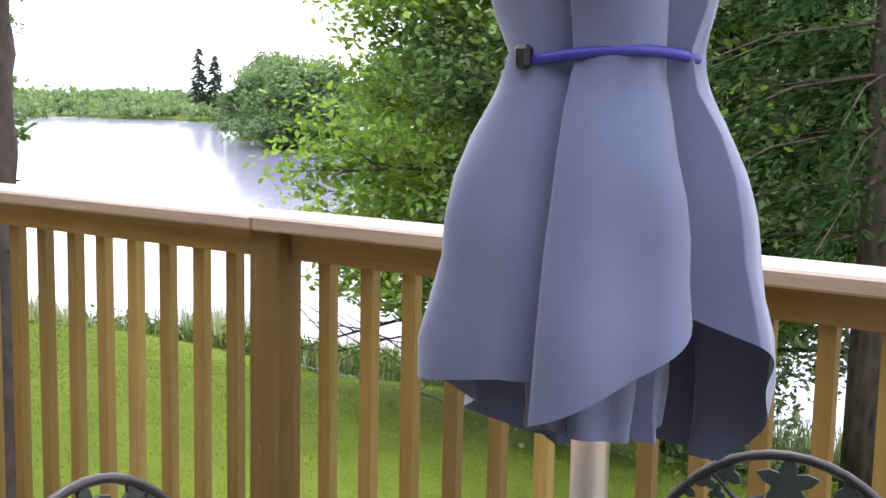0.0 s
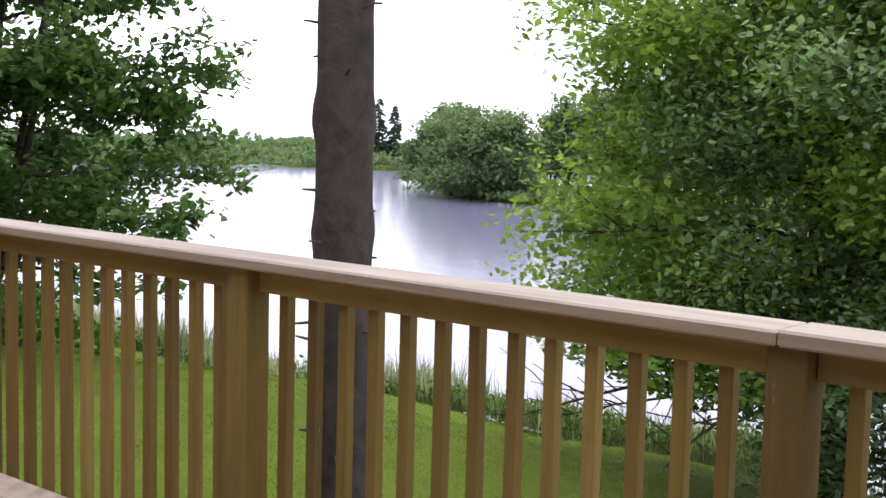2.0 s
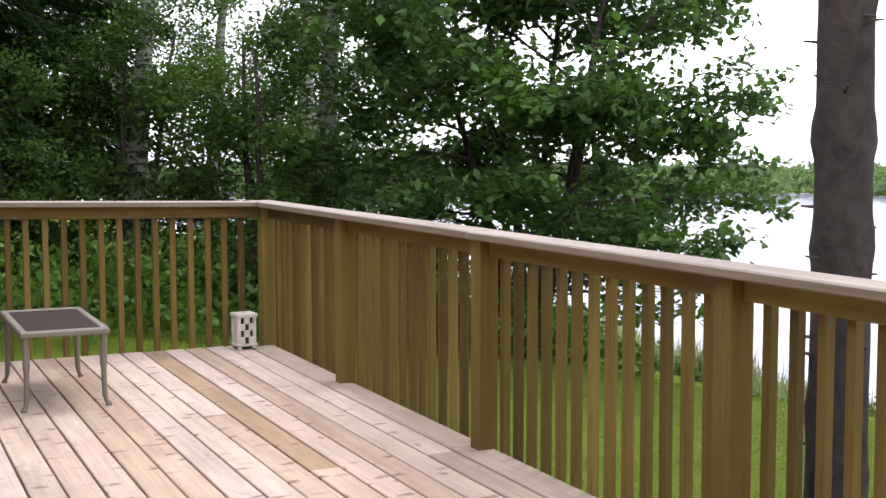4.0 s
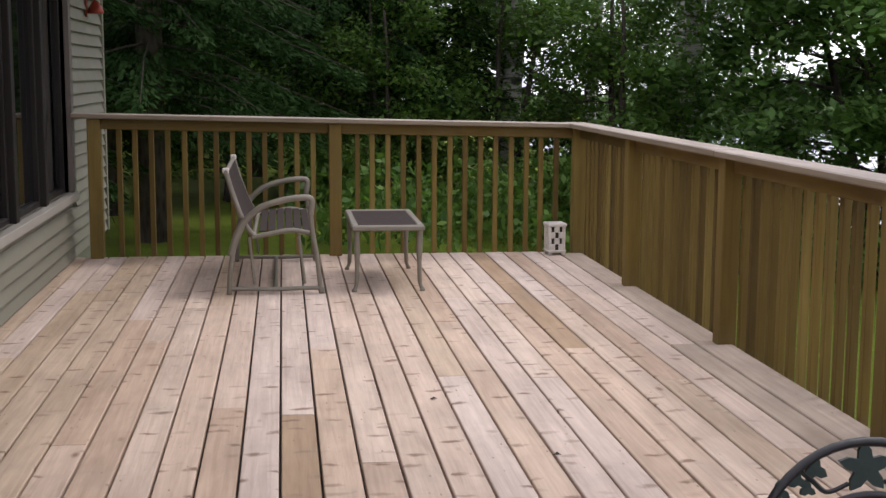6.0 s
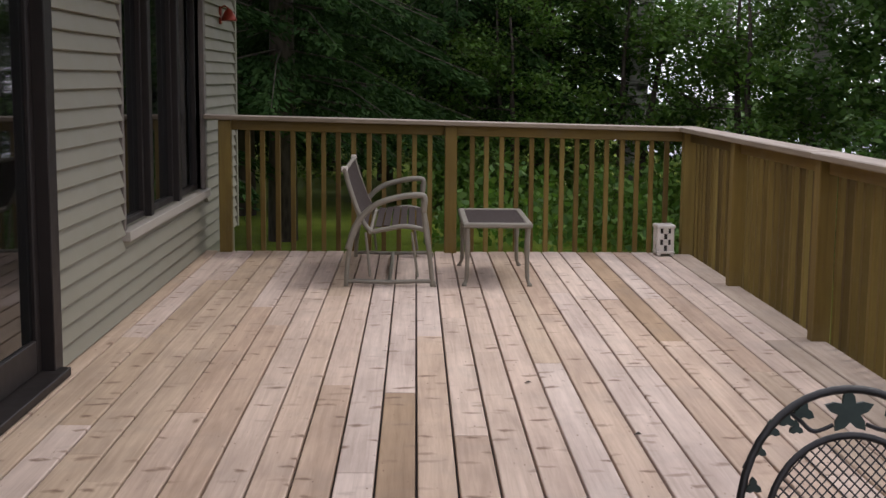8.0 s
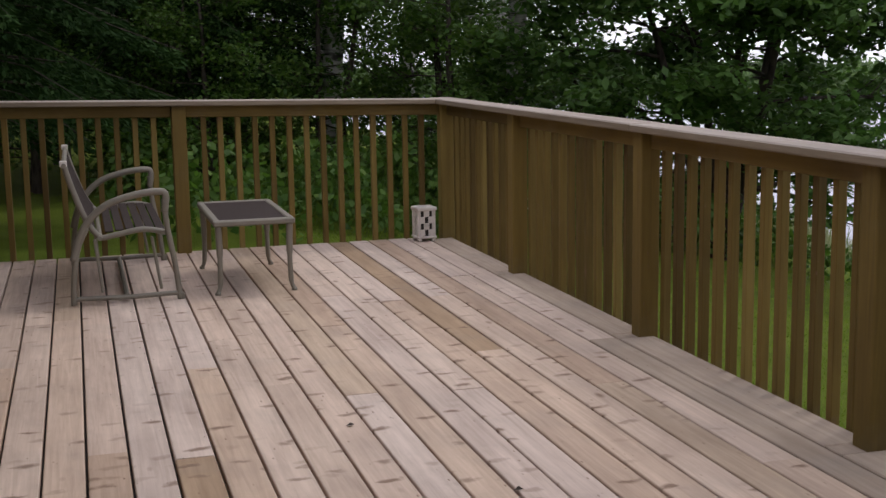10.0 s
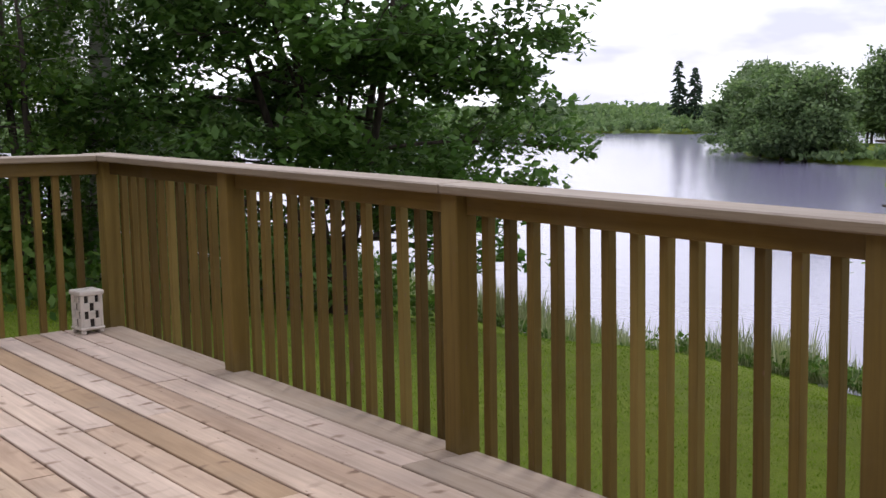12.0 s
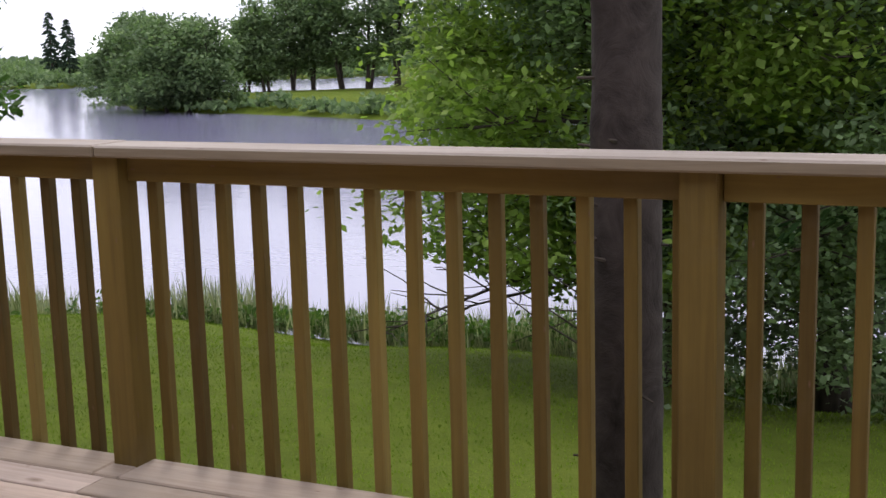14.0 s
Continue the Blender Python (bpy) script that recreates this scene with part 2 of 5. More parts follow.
def water_material():
    k = Nodes("lake_water")
    v = k.coords((1.0, 0.42, 1.0), "Object", False)
    a = k.noise(v, 2.6, 3.0, 0.55, 0.3)
    b = k.noise(v, 0.35, 3.0, 0.5)
    patch = k.noise(k.coords((0.03, 0.012, 1), "Object", False), 1.0, 3.0)
    h = k.mix(k.mix(a, b, 0.4), (0.5, 0.5, 0.5), k.ramp(patch, [(0.42, (0.1, 0.1, 0.1)), (0.62, (0.75, 0.75, 0.75))]))
    k.bump(h, 0.6, 0.06)
    k.b.inputs["IOR"].default_value = 1.75
    return k.done((0.19, 0.18, 0.28), 0.15, 0, 0.5)


def glass_material():
    k = Nodes("window_glass")
    k.done((0.02, 0.022, 0.022), 0.03, 0, 0.5)
    k.b.inputs["Transmission Weight"].default_value = 0.75
    k.b.inputs["IOR"].default_value = 1.5
    return k.m


def table_glass_material():
    k = Nodes("table_glass")
    v = k.coords((1, 1, 1), "Object", False)
    k.bump(k.noise(v, 60.0, 3.0), 0.25, 0.002)
    k.done((0.16, 0.2, 0.2), 0.15, 0, 0.5)
    k.b.inputs["Transmission Weight"].default_value = 0.7
    return k.m


M_cloth = cloth_material()
M_bark = bark_material("spruce_bark", (0.016, 0.012, 0.011), (0.066, 0.053, 0.049), 7.0, 0.9, 0.16)
M_bark_dark = bark_material("dark_bark", (0.02, 0.016, 0.013), (0.075, 0.06, 0.05), 6.0)
M_birch = birch_material()
M_lawn = lawn_material()
M_water = water_material()
M_glass = glass_material()
M_table_glass = table_glass_material()
M_leaf_bright = leaf("leaf_bright", [(0.167, 0.244, 0.048), (0.247, 0.345, 0.078), (0.121, 0.190, 0.041), (0.322, 0.414, 0.120)], 0.5, 0.5)
M_leaf_mid = leaf("leaf_mid", [(0.06, 0.12, 0.023), (0.09, 0.16, 0.031), (0.042, 0.09, 0.021), (0.115, 0.18, 0.039)])
M_leaf_dark = leaf("leaf_oak", [(0.063, 0.129, 0.033), (0.098, 0.178, 0.048), (0.046, 0.097, 0.026), (0.127, 0.207, 0.063)], 0.5)
M_leaf_ash = leaf("leaf_ash", [(0.155, 0.222, 0.115), (0.217, 0.298, 0.164), (0.114, 0.167, 0.086), (0.304, 0.389, 0.247)], 0.5, 0.48)
M_needle = leaf("needles", [(0.013, 0.032, 0.01), (0.022, 0.048, 0.014), (0.032, 0.062, 0.018)], 0.8, 0.12, 0.06)
# far leaf tones are lightened and greyed to carry the haze
M_far_leaf = leaf("hazy_far_leaves", [(0.115, 0.17, 0.09), (0.16, 0.22, 0.115), (0.09, 0.14, 0.075), (0.2, 0.26, 0.14)], 0.6, 0.4)
M_far_needle = leaf("far_needles", [(0.035, 0.062, 0.042), (0.048, 0.08, 0.052)], 0.7, 0.1)
M_reed = leaf("reeds", [(0.2, 0.22, 0.12), (0.34, 0.34, 0.24), (0.12, 0.16, 0.06), (0.46, 0.45, 0.36)], 0.7, 0.3)
M_grass = leaf("grass_blades", [(0.12, 0.175, 0.02), (0.14, 0.2, 0.024), (0.165, 0.22, 0.034)], 0.7, 0.45)


# ---- geometry helpers ----
class Geo:
    """Collects vertices and faces of one mesh."""

    def __init__(self):
        self.v, self.f = [], []

    def add(self, verts, faces):
        o = len(self.v)
        self.v += [tuple(p) for p in verts]
        self.f += [tuple(i + o for i in f) for f in faces]
        return self

    def box(self, x0, x1, y0, y1, z0, z1, c=0.004):
        """A box with chamfered edges."""
        c = min(c, (x1 - x0) / 3, (y1 - y0) / 3, (z1 - z0) / 3)
        pts, idx = [], {}
        xs, ys, zs = (x0, x1), (y0, y1), (z0, z1)
        for i in (0, 1):
            for j in (0, 1):
                for k in (0, 1):
                    sx, sy, sz = (1 - 2 * i) * c, (1 - 2 * j) * c, (1 - 2 * k) * c
                    for a, p in enumerate(((xs[i], ys[j] + sy, zs[k] + sz), (xs[i] + sx, ys[j], zs[k] + sz), (xs[i] + sx, ys[j] + sy, zs[k]))):
                        idx[i, j, k, a] = len(pts)
                        pts.append(p)
        faces = []
        for s in (0, 1):
            faces.append([idx[s, j, k, 0] for j, k in ((0, 0), (1, 0), (1, 1), (0, 1))][:: 1 if s else -1])
            faces.append([idx[i, s, k, 1] for i, k in ((0, 0), (1, 0), (1, 1), (0, 1))][:: -1 if s else 1])
            faces.append([idx[i, j, s, 2] for i, j in ((0, 0), (1, 0), (1, 1), (0, 1))][:: 1 if s else -1])
        for p in (0, 1):
            for q in (0, 1):
                fl = 1 if p == q else -1
                faces.append([idx[0, p, q, 1], idx[1, p, q, 1], idx[1, p, q, 2], idx[0, p, q, 2]][::-fl])
                faces.append([idx[p, 0, q, 0], idx[p, 1, q, 0], idx[p, 1, q, 2], idx[p, 0, q, 2]][::fl])
                faces.append([idx[p, q, 0, 0], idx[p, q, 1, 0], idx[p, q, 1, 1], idx[p, q, 0, 1]][::-fl])
        for i in (0, 1):
            for j in (0, 1):
                for k in (0, 1):
                    faces.append([idx[i, j, k, a] for a in (0, 1, 2)][:: 1 if (i + j + k) % 2 else -1])
        return self.add(pts, faces)

    def tube(self, path, radii, sides=8, closed=False):
        """A round bar along a path."""
        path = [Vector(p) for p in path]
        n = len(path)
        if not hasattr(radii, "__len__"):
            radii = [radii] * n
        verts, faces = [], []
        ref = None
        for i, p in enumerate(path):
            a = path[(i + 1) % n] if (closed or i < n - 1) else p
            b = path[i - 1] if (closed or i > 0) else p
            d = (a - b).normalized()
            if ref is None:
                ref = Vector((0, 0, 1)) if abs(d.z) < 0.9 else Vector((1, 0, 0))
            u = (ref - d * ref.dot(d)).normalized()
            ref = u
            w = d.cross(u)
            for s in range(sides):
                t = 2 * math.pi * s / sides
                verts.append(p + (u * math.cos(t) + w * math.sin(t)) * radii[i])
        for i in range(n if closed else n - 1):
            for s in range(sides):
                i2, s2 = (i + 1) % n, (s + 1) % sides
                faces.append((i * sides + s, i * sides + s2, i2 * sides + s2, i2 * sides + s))
        if not closed:
            faces.append(tuple(range(sides))[::-1])
            faces.append(tuple((n - 1) * sides + s for s in range(sides)))
        return self.add(verts, faces)

    def lathe(self, profile, sides=24, at=(0, 0, 0)):
        verts, faces = [], []
        for r, z in profile:
            for s in range(sides):
                t = 2 * math.pi * s / sides
                verts.append((at[0] + r * math.cos(t), at[1] + r * math.sin(t), at[2] + z))
        for i in range(len(profile) - 1):
            for s in range(sides):
                s2 = (s + 1) % sides
                faces.append((i * sides + s, i * sides + s2, (i + 1) * sides + s2, (i + 1) * sides + s))
        return self.add(verts, faces)

    def mesh(self, name, material, smooth=False):
        me = bpy.data.meshes.new(name)
        me.from_pydata(self.v, [], self.f)
        me.materials.append(material)
        if smooth:
            me.polygons.foreach_set("use_smooth", [True] * len(me.polygons))
        return me


def part(name, geo, material, parent=None, label="", smooth=False):
    """One mesh object, as a part under its thing."""
    me = geo.mesh(name, material, smooth) if isinstance(geo, Geo) else geo
    ob = new(name, me)
    ob.parent = parent
    if label:
        tagged(ob, label)
    return ob


def thing(name, label, category, at=(0, 0, 0), turn=0, group="", kind=""):
    ob = new(name)
    ob.matrix_basis = pose(*at, 0, 0, turn)
    ob.empty_display_size = 0.1
    return tagged(ob, label, category, group, kind)


def box_part(name, dims, material, parent, label="", c=0.004):
    return part(name, Geo().box(*dims, c=c), material, parent, label)


def cards(name, centres, along, across, lengths, widths, material):
    """Many small pointed leaves as one mesh: a leaf at each centre, with its long and cross directions."""
    n = len(centres)
    L, W = along * lengths[:, None], across * widths[:, None]
    v = np.stack([centres - L * 0.5, centres + W * 0.5 - L * 0.05, centres + L * 0.5, centres - W * 0.5 - L * 0.05], 1).reshape(-1, 3)
    me = bpy.data.meshes.new(name)
    me.vertices.add(4 * n)
    me.vertices.foreach_set("co", v.astype(np.float32).ravel())
    me.loops.add(4 * n)
    me.loops.foreach_set("vertex_index", np.arange(4 * n, dtype=np.int32))
    me.polygons.add(n)
    me.polygons.foreach_set("loop_start", np.arange(0, 4 * n, 4, dtype=np.int32))
    me.update(calc_edges=True)
    me.materials.append(material)
    return me


def unit(a):
    return a / np.maximum(np.linalg.norm(a, axis=1, keepdims=True), 1e-9)


# ---- ground, lake ----
WATER_Z = -4.5
EYE0 = (-0.3, -7.0)


def far_edge(a):
    """Distance of the far land's water edge, by heading in degrees from +y to +x."""
    main = 149 + 4 * np.sin(a * 0.5) + 2 * np.sin(a * 1.7)
    spit = np.interp(a, [48.3, 48.9, 49.9, 51, 53.6, 56, 58.7, 61, 75, 95, 130], [400, 113, 102, 97, 91, 87, 82, 79, 74, 67, 60])
    return main, spit


def ground_height(x, y):
    dx, dy = x - EYE0[0], y - EYE0[1]
    d = np.hypot(dx, dy)
    a = np.degrees(np.arctan2(dx, dy))
    edge = 18.6 + 0.5 * np.sin(y * 0.35) + 0.35 * np.sin(y * 0.9 + 1) + np.clip(-y - 20, 0, 60) * 0.6
    near = np.interp(x - edge, [-17.5, -14, -8, -3.2, 0.0, 1.5, 6], [-1.12, -1.35, -2.3, -3.45, -4.46, -5.2, -7])
    main, spit = far_edge(a)
    spit_back = np.where(a < 62, 117.0, 1e4)
    far = np.interp(d - main, [-6, 0, 6, 40, 80, 200, 2500], [-7, -4.55, -4.2, -4.3, -6, -14, -90])
    inner = np.minimum(d - spit, spit_back - d)
    pen = np.interp(inner, [-60, -6, 0, 3, 30], [-400, -7, -4.55, -4.1, -3.6])
    far = np.maximum(far, np.where(a > 48.3, pen, -400))
    z = np.where(x - edge < 6, near, np.where(d > 185, far, np.maximum(-7.0, far)))
    z = np.where(d > 40, np.maximum(z, far), z)
    return z + 0.05 * np.sin(x * 0.9) * np.cos(y * 0.7) * (x > 3)


def grid_axis(lo, hi, near_lo, near_hi, step, grow=1.09):
    vals = list(np.arange(near_lo, near_hi, step))
    s, p = step, vals[-1]
    while p < hi:
        s *= grow
        p += s
        vals.append(p)
    s, p, pre = step, near_lo, []
    while p > lo:
        s *= grow
        p -= s
        pre.append(p)
    return np.array(pre[::-1] + vals)


gx = grid_axis(-900, 2500, -10, 24, 0.6, 1.045)
gy = grid_axis(-900, 2500, -16, 26, 0.8, 1.045)
GX, GY = np.meshgrid(gx, gy, indexing="ij")
GZ = ground_height(GX, GY)
nx, ny = GX.shape
ii = np.arange(nx * ny).reshape(nx, ny)
quads = np.stack([ii[:-1, :-1], ii[1:, :-1], ii[1:, 1:], ii[:-1, 1:]], -1).reshape(-1, 4)
g_me = bpy.data.meshes.new("ground")
g_me.from_pydata(np.stack([GX, GY, GZ], -1).reshape(-1, 3).tolist(), [], quads.tolist())
g_me.polygons.foreach_set("use_smooth", [True] * len(g_me.polygons))
g_me.materials.append(M_lawn)
tagged(new("ground", g_me), "green mown lawn sloping down to the lake shore", "ground", kind="structure")

shore_fan = [(14, -150, WATER_Z)] + [(EYE0[0] + 166 * math.sin(radians(h)), EYE0[1] + 166 * math.cos(radians(h)), WATER_Z) for h in range(160, 4, -5)]
w_geo = Geo().add(shore_fan, [tuple(range(len(shore_fan)))])
tagged(part("water", w_geo, M_water), "calm pale lake water reflecting the bright sky", "lake", kind="structure")


def ground_at(x, y):
    return float(ground_height(np.array([float(x)]), np.array([float(y)]))[0])


# ---- house ----
HX = -1.56
H_END, H_BACK, H_TOP = 1.8, -13.6, 2.7
WIN_Y0, WIN_Y1, WIN_Z0, WIN_Z1 = -2.72, 0.02, 0.5, 2.2
DOOR_Y0, DOOR_Y1, DOOR_Z1 = -6.2, -4.23, 2.1
wall = new("wall_house", Geo()
           .box(HX - 0.2, HX, WIN_Y1, H_END, -1.2, H_TOP)
           .box(HX - 0.2, HX, WIN_Y0, WIN_Y1, -1.2, WIN_Z0)
           .box(HX - 0.2, HX, WIN_Y0, WIN_Y1, WIN_Z1, H_TOP)
           .box(HX - 0.2, HX, DOOR_Y1, WIN_Y0, -1.2, H_TOP)
           .box(HX - 0.2, HX, DOOR_Y0, DOOR_Y1, DOOR_Z1, H_TOP)
           .box(HX - 0.2, HX, DOOR_Y0, DOOR_Y1, -1.2, 0.02)
           .box(HX - 0.2, HX, H_BACK, DOOR_Y0, -1.2, H_TOP).mesh("wall_house", M_siding))
tagged(wall, "house wall clad in cream horizontal lap siding", "wall", kind="structure")
tagged(part("wall_gable", Geo().box(-7.5, HX - 0.21, H_END - 0.2, H_END, -1.2, H_TOP), M_siding), "cream end wall of the house", "wall", kind="structure")
tagged(part("wall_inside", Geo().box(-5.2, -5.0, H_BACK, H_END - 0.21, -1.2, H_TOP), M_room), "dark wall inside the house", "wall", kind="structure")
tagged(part("floor_inside", Geo().box(-5.0, HX - 0.21, H_BACK, H_END - 0.21, -0.2, 0.0), M_room), "dark floor inside the house", "floor", kind="structure")
tagged(part("wall_back", Geo().box(-5.2, HX - 0.21, H_BACK - 0.2, H_BACK, -1.2, H_TOP), M_room), "plain back wall of the house", "wall", kind="structure")
# unseen roof; its deep eave is added to shade the siding
roof_geo = Geo()
for rx0, rz0, rx1, rz1 in ((HX + 0.95, 2.58, -5.0, 5.0), (-5.0, 5.0, -9.0, 2.9)):
    r_vs = [(px, py, pz + up) for py in (H_BACK - 0.5, H_END + 0.5) for up in (0.0, 0.16) for px, pz in ((rx0, rz0), (rx1, rz1))]
    roof_geo.add(r_vs, [(0, 1, 3, 2), (4, 6, 7, 5), (0, 2, 6, 4), (1, 5, 7, 3), (0, 4, 5, 1), (2, 3, 7, 6)])
tagged(part("roof", roof_geo, M_roof), "unseen pitched roof of the house, deep eave added for shade", "roof", kind="structure")

COURSE = 0.0935
course_no = 0
while 0.01 + course_no * COURSE < H_TOP - 0.05:
    z0 = 0.012 + course_no * COURSE
    z1 = min(z0 + COURSE, H_TOP)
    spans = [(H_BACK, H_END)]
    for oy0, oy1, oz0, oz1 in ((WIN_Y0 - 0.06, WIN_Y1 + 0.11, WIN_Z0 - 0.06, WIN_Z1 + 0.08), (DOOR_Y0 - 0.06, DOOR_Y1 + 0.06, 0, DOOR_Z1 + 0.06)):
        if z1 > oz0 + 0.03 and z0 < oz1 - 0.03:
            spans = [q for s0, s1 in spans for q in ((s0, min(s1, oy0)), (max(s0, oy1), s1)) if q[1] - q[0] > 0.02]
    for s0, s1 in spans:
        sec = [(HX + 0.003, z1), (HX + 0.003, z0), (HX + 0.034, z0), (HX + 0.036, z0 + 0.004), (HX + 0.007, z1)]
        vs = [(px, yy, pz) for yy in (s0, s1) for px, pz in sec]
        fs = [(4, 3, 2, 1, 0), (5, 6, 7, 8, 9)] + [(i, (i + 1) % 5, 5 + (i + 1) % 5, 5 + i) for i in range(5)]
        part("siding_board", Geo().add(vs, fs), M_siding, wall)
    course_no += 1
box_part("corner_trim", (HX + 0.002, HX + 0.042, H_END - 0.05, H_END + 0.02, 0, H_TOP), M_siding, wall)

window = thing("window_1", "dark three-pane picture window with a wide sill", "window", kind="structure")
m1, m2 = -1.9, -0.93
box_part("window_sill", (HX - 0.02, HX + 0.06, WIN_Y0 - 0.05, WIN_Y1 + 0.1, WIN_Z0 - 0.06, WIN_Z0), M_sill, window)
box_part("window_frame", (HX - 0.1, HX + 0.035, WIN_Y1, WIN_Y1 + 0.1, WIN_Z0, WIN_Z1 + 0.07), M_trim, window)
box_part("window_frame", (HX - 0.1, HX + 0.03, WIN_Y0 - 0.05, WIN_Y0, WIN_Z0, WIN_Z1 + 0.07), M_trim, window)
box_part("window_frame", (HX - 0.1, HX + 0.03, WIN_Y0, WIN_Y1, WIN_Z1, WIN_Z1 + 0.07), M_trim, window)
for my in (m1, m2):
    box_part("mullion", (HX - 0.1, HX + 0.012, my - 0.045, my + 0.045, WIN_Z0, WIN_Z1), M_bronze, window, "dark bronze mullion")
for p0, p1 in ((WIN_Y0, m1 - 0.045), (m1 + 0.045, m2 - 0.045), (m2 + 0.045, WIN_Y1)):
    for dims in ((p0, p0 + 0.035, WIN_Z0, WIN_Z1), (p1 - 0.035, p1, WIN_Z0, WIN_Z1), (p0 + 0.035, p1 - 0.035, WIN_Z0, WIN_Z0 + 0.04), (p0 + 0.035, p1 - 0.035, WIN_Z1 - 0.04, WIN_Z1)):
        box_part("sash", (HX - 0.09, HX - 0.03, *dims), M_bronze, window)
    box_part("pane", (HX - 0.066, HX - 0.06, p0 + 0.03, p1 - 0.03, WIN_Z0 + 0.03, WIN_Z1 - 0.03), M_glass, window, c=0.001)
    box_part("latch", (HX - 0.03, HX - 0.012, p0 + 0.012, p0 + 0.03, 1.2, 1.215), M_pole, window, "small bright latch")
for cy in (-2.0, -1.2):
    geo = Geo()
    for i in range(9):
        geo.tube([(HX - 0.35 + 0.02 * math.sin(i * 2.1), cy + i * 0.022, 0.001), (HX - 0.35, cy + i * 0.022, 2.3)], 0.016, 6)
    tagged(part("curtain", geo, M_curtain, None), "grey curtain drawn aside behind the window", "curtain")

door = thing("door_1", "dark bronze glazed patio door standing closed", "door", kind="structure")
for dims in ((DOOR_Y1 - 0.08, DOOR_Y1 + 0.05, 0.02, DOOR_Z1 + 0.05), (DOOR_Y0 - 0.05, DOOR_Y0 + 0.08, 0.02, DOOR_Z1 + 0.05), (DOOR_Y0 + 0.08, DOOR_Y1 - 0.08, DOOR_Z1 - 0.06, DOOR_Z1 + 0.05)):
    box_part("door_frame", (HX - 0.12, HX + 0.05, *dims), M_bronze, door)
box_part("threshold", (HX - 0.1, HX + 0.1, DOOR_Y0, DOOR_Y1, 0.004, 0.045), M_bronze, door)
for d0, d1, dx in ((DOOR_Y0 + 0.08, (DOOR_Y0 + DOOR_Y1) / 2 + 0.04, -0.09), ((DOOR_Y0 + DOOR_Y1) / 2 - 0.04, DOOR_Y1 - 0.08, -0.03)):
    leaf_part = box_part("door_leaf", (HX + dx - 0.02, HX + dx + 0.02, d0, d0 + 0.07, 0.05, DOOR_Z1 - 0.06), M_bronze, door)
    box_part("stile", (HX + dx - 0.02, HX + dx + 0.02, d1 - 0.07, d1, 0.05, DOOR_Z1 - 0.06), M_bronze, leaf_part)
    box_part("bottom_rail", (HX + dx - 0.02, HX + dx + 0.02, d0 + 0.07, d1 - 0.07, 0.05, 0.2), M_bronze, leaf_part)
    box_part("top_rail", (HX + dx - 0.02, HX + dx + 0.02, d0 + 0.07, d1 - 0.07, DOOR_Z1 - 0.15, DOOR_Z1 - 0.06), M_bronze, leaf_part)
    box_part("pane", (HX + dx - 0.004, HX + dx + 0.004, d0 + 0.06, d1 - 0.06, 0.19, DOOR_Z1 - 0.14), M_glass, leaf_part, c=0.001)
box_part("handle", (HX + 0.0, HX + 0.025, DOOR_Y1 - 0.93, DOOR_Y1 - 0.9, 0.95, 1.12), M_pole, door, "pale pull handle")

lamp = thing("wall_lantern", "small red copper wall lantern beside the window", "lantern", (HX + 0.026, 0.95, 1.86))
part("back_plate", Geo().box(-0.004, 0.012, -0.04, 0.04, -0.03, 0.12), M_copper, lamp)
part("shade", Geo().lathe([(0.015, 0.1), (0.03, 0.085), (0.06, 0.03), (0.07, 0.0), (0.066, -0.004), (0.0, 0.0)], 16, (0.075, 0, 0)), M_copper, lamp, smooth=True)
part("arm", Geo().tube([(0.0, 0, 0.1), (0.04, 0, 0.125), (0.075, 0, 0.1)], 0.007, 6), M_copper, lamp)


# ---- deck ----
BOARD, GAP = 0.1445, 0.0095
Y_FAR, Y_NEAR = 0.085, -13.0
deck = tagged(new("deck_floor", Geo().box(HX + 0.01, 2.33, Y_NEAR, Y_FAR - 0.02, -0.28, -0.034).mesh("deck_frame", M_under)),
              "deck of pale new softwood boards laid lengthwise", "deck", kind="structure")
rnd = random.Random(11)
FIRST_ROW, LAST_ROW = -10, 14
RAIL_X = 2.275
POST = 0.097
POSTS_Y = [-1.47 - 1.826 * i for i in range(7)]


def deck_plank(row, y0, y1, material):
    x0 = row * BOARD + GAP / 2
    x1 = x0 + BOARD - GAP
    h, c = 0.03 + rnd.uniform(-0.0012, 0.0012), 0.005
    sec = [(x0, -h), (x1, -h), (x1, -c), (x1 - c * 0.35, -c * 0.35), (x1 - c, 0), (x0 + c, 0), (x0 + c * 0.35, -c * 0.35), (x0, -c)]
    cx, cy = (x0 + x1) / 2, (y0 + y1) / 2
    lift = rnd.uniform(-0.0015, 0.0015)
    vs = [(px - cx, yy - cy, pz + lift) for yy in (y0, y1) for px, pz in sec]
    n = len(sec)
    fs = [tuple(range(n)), tuple(range(2 * n - 1, n - 1, -1))] + [(i, n + i, n + (i + 1) % n, (i + 1) % n) for i in range(n)]
    ob = part("plank", Geo().add(vs, fs), material, deck)
    ob.location = (cx, cy, 0)


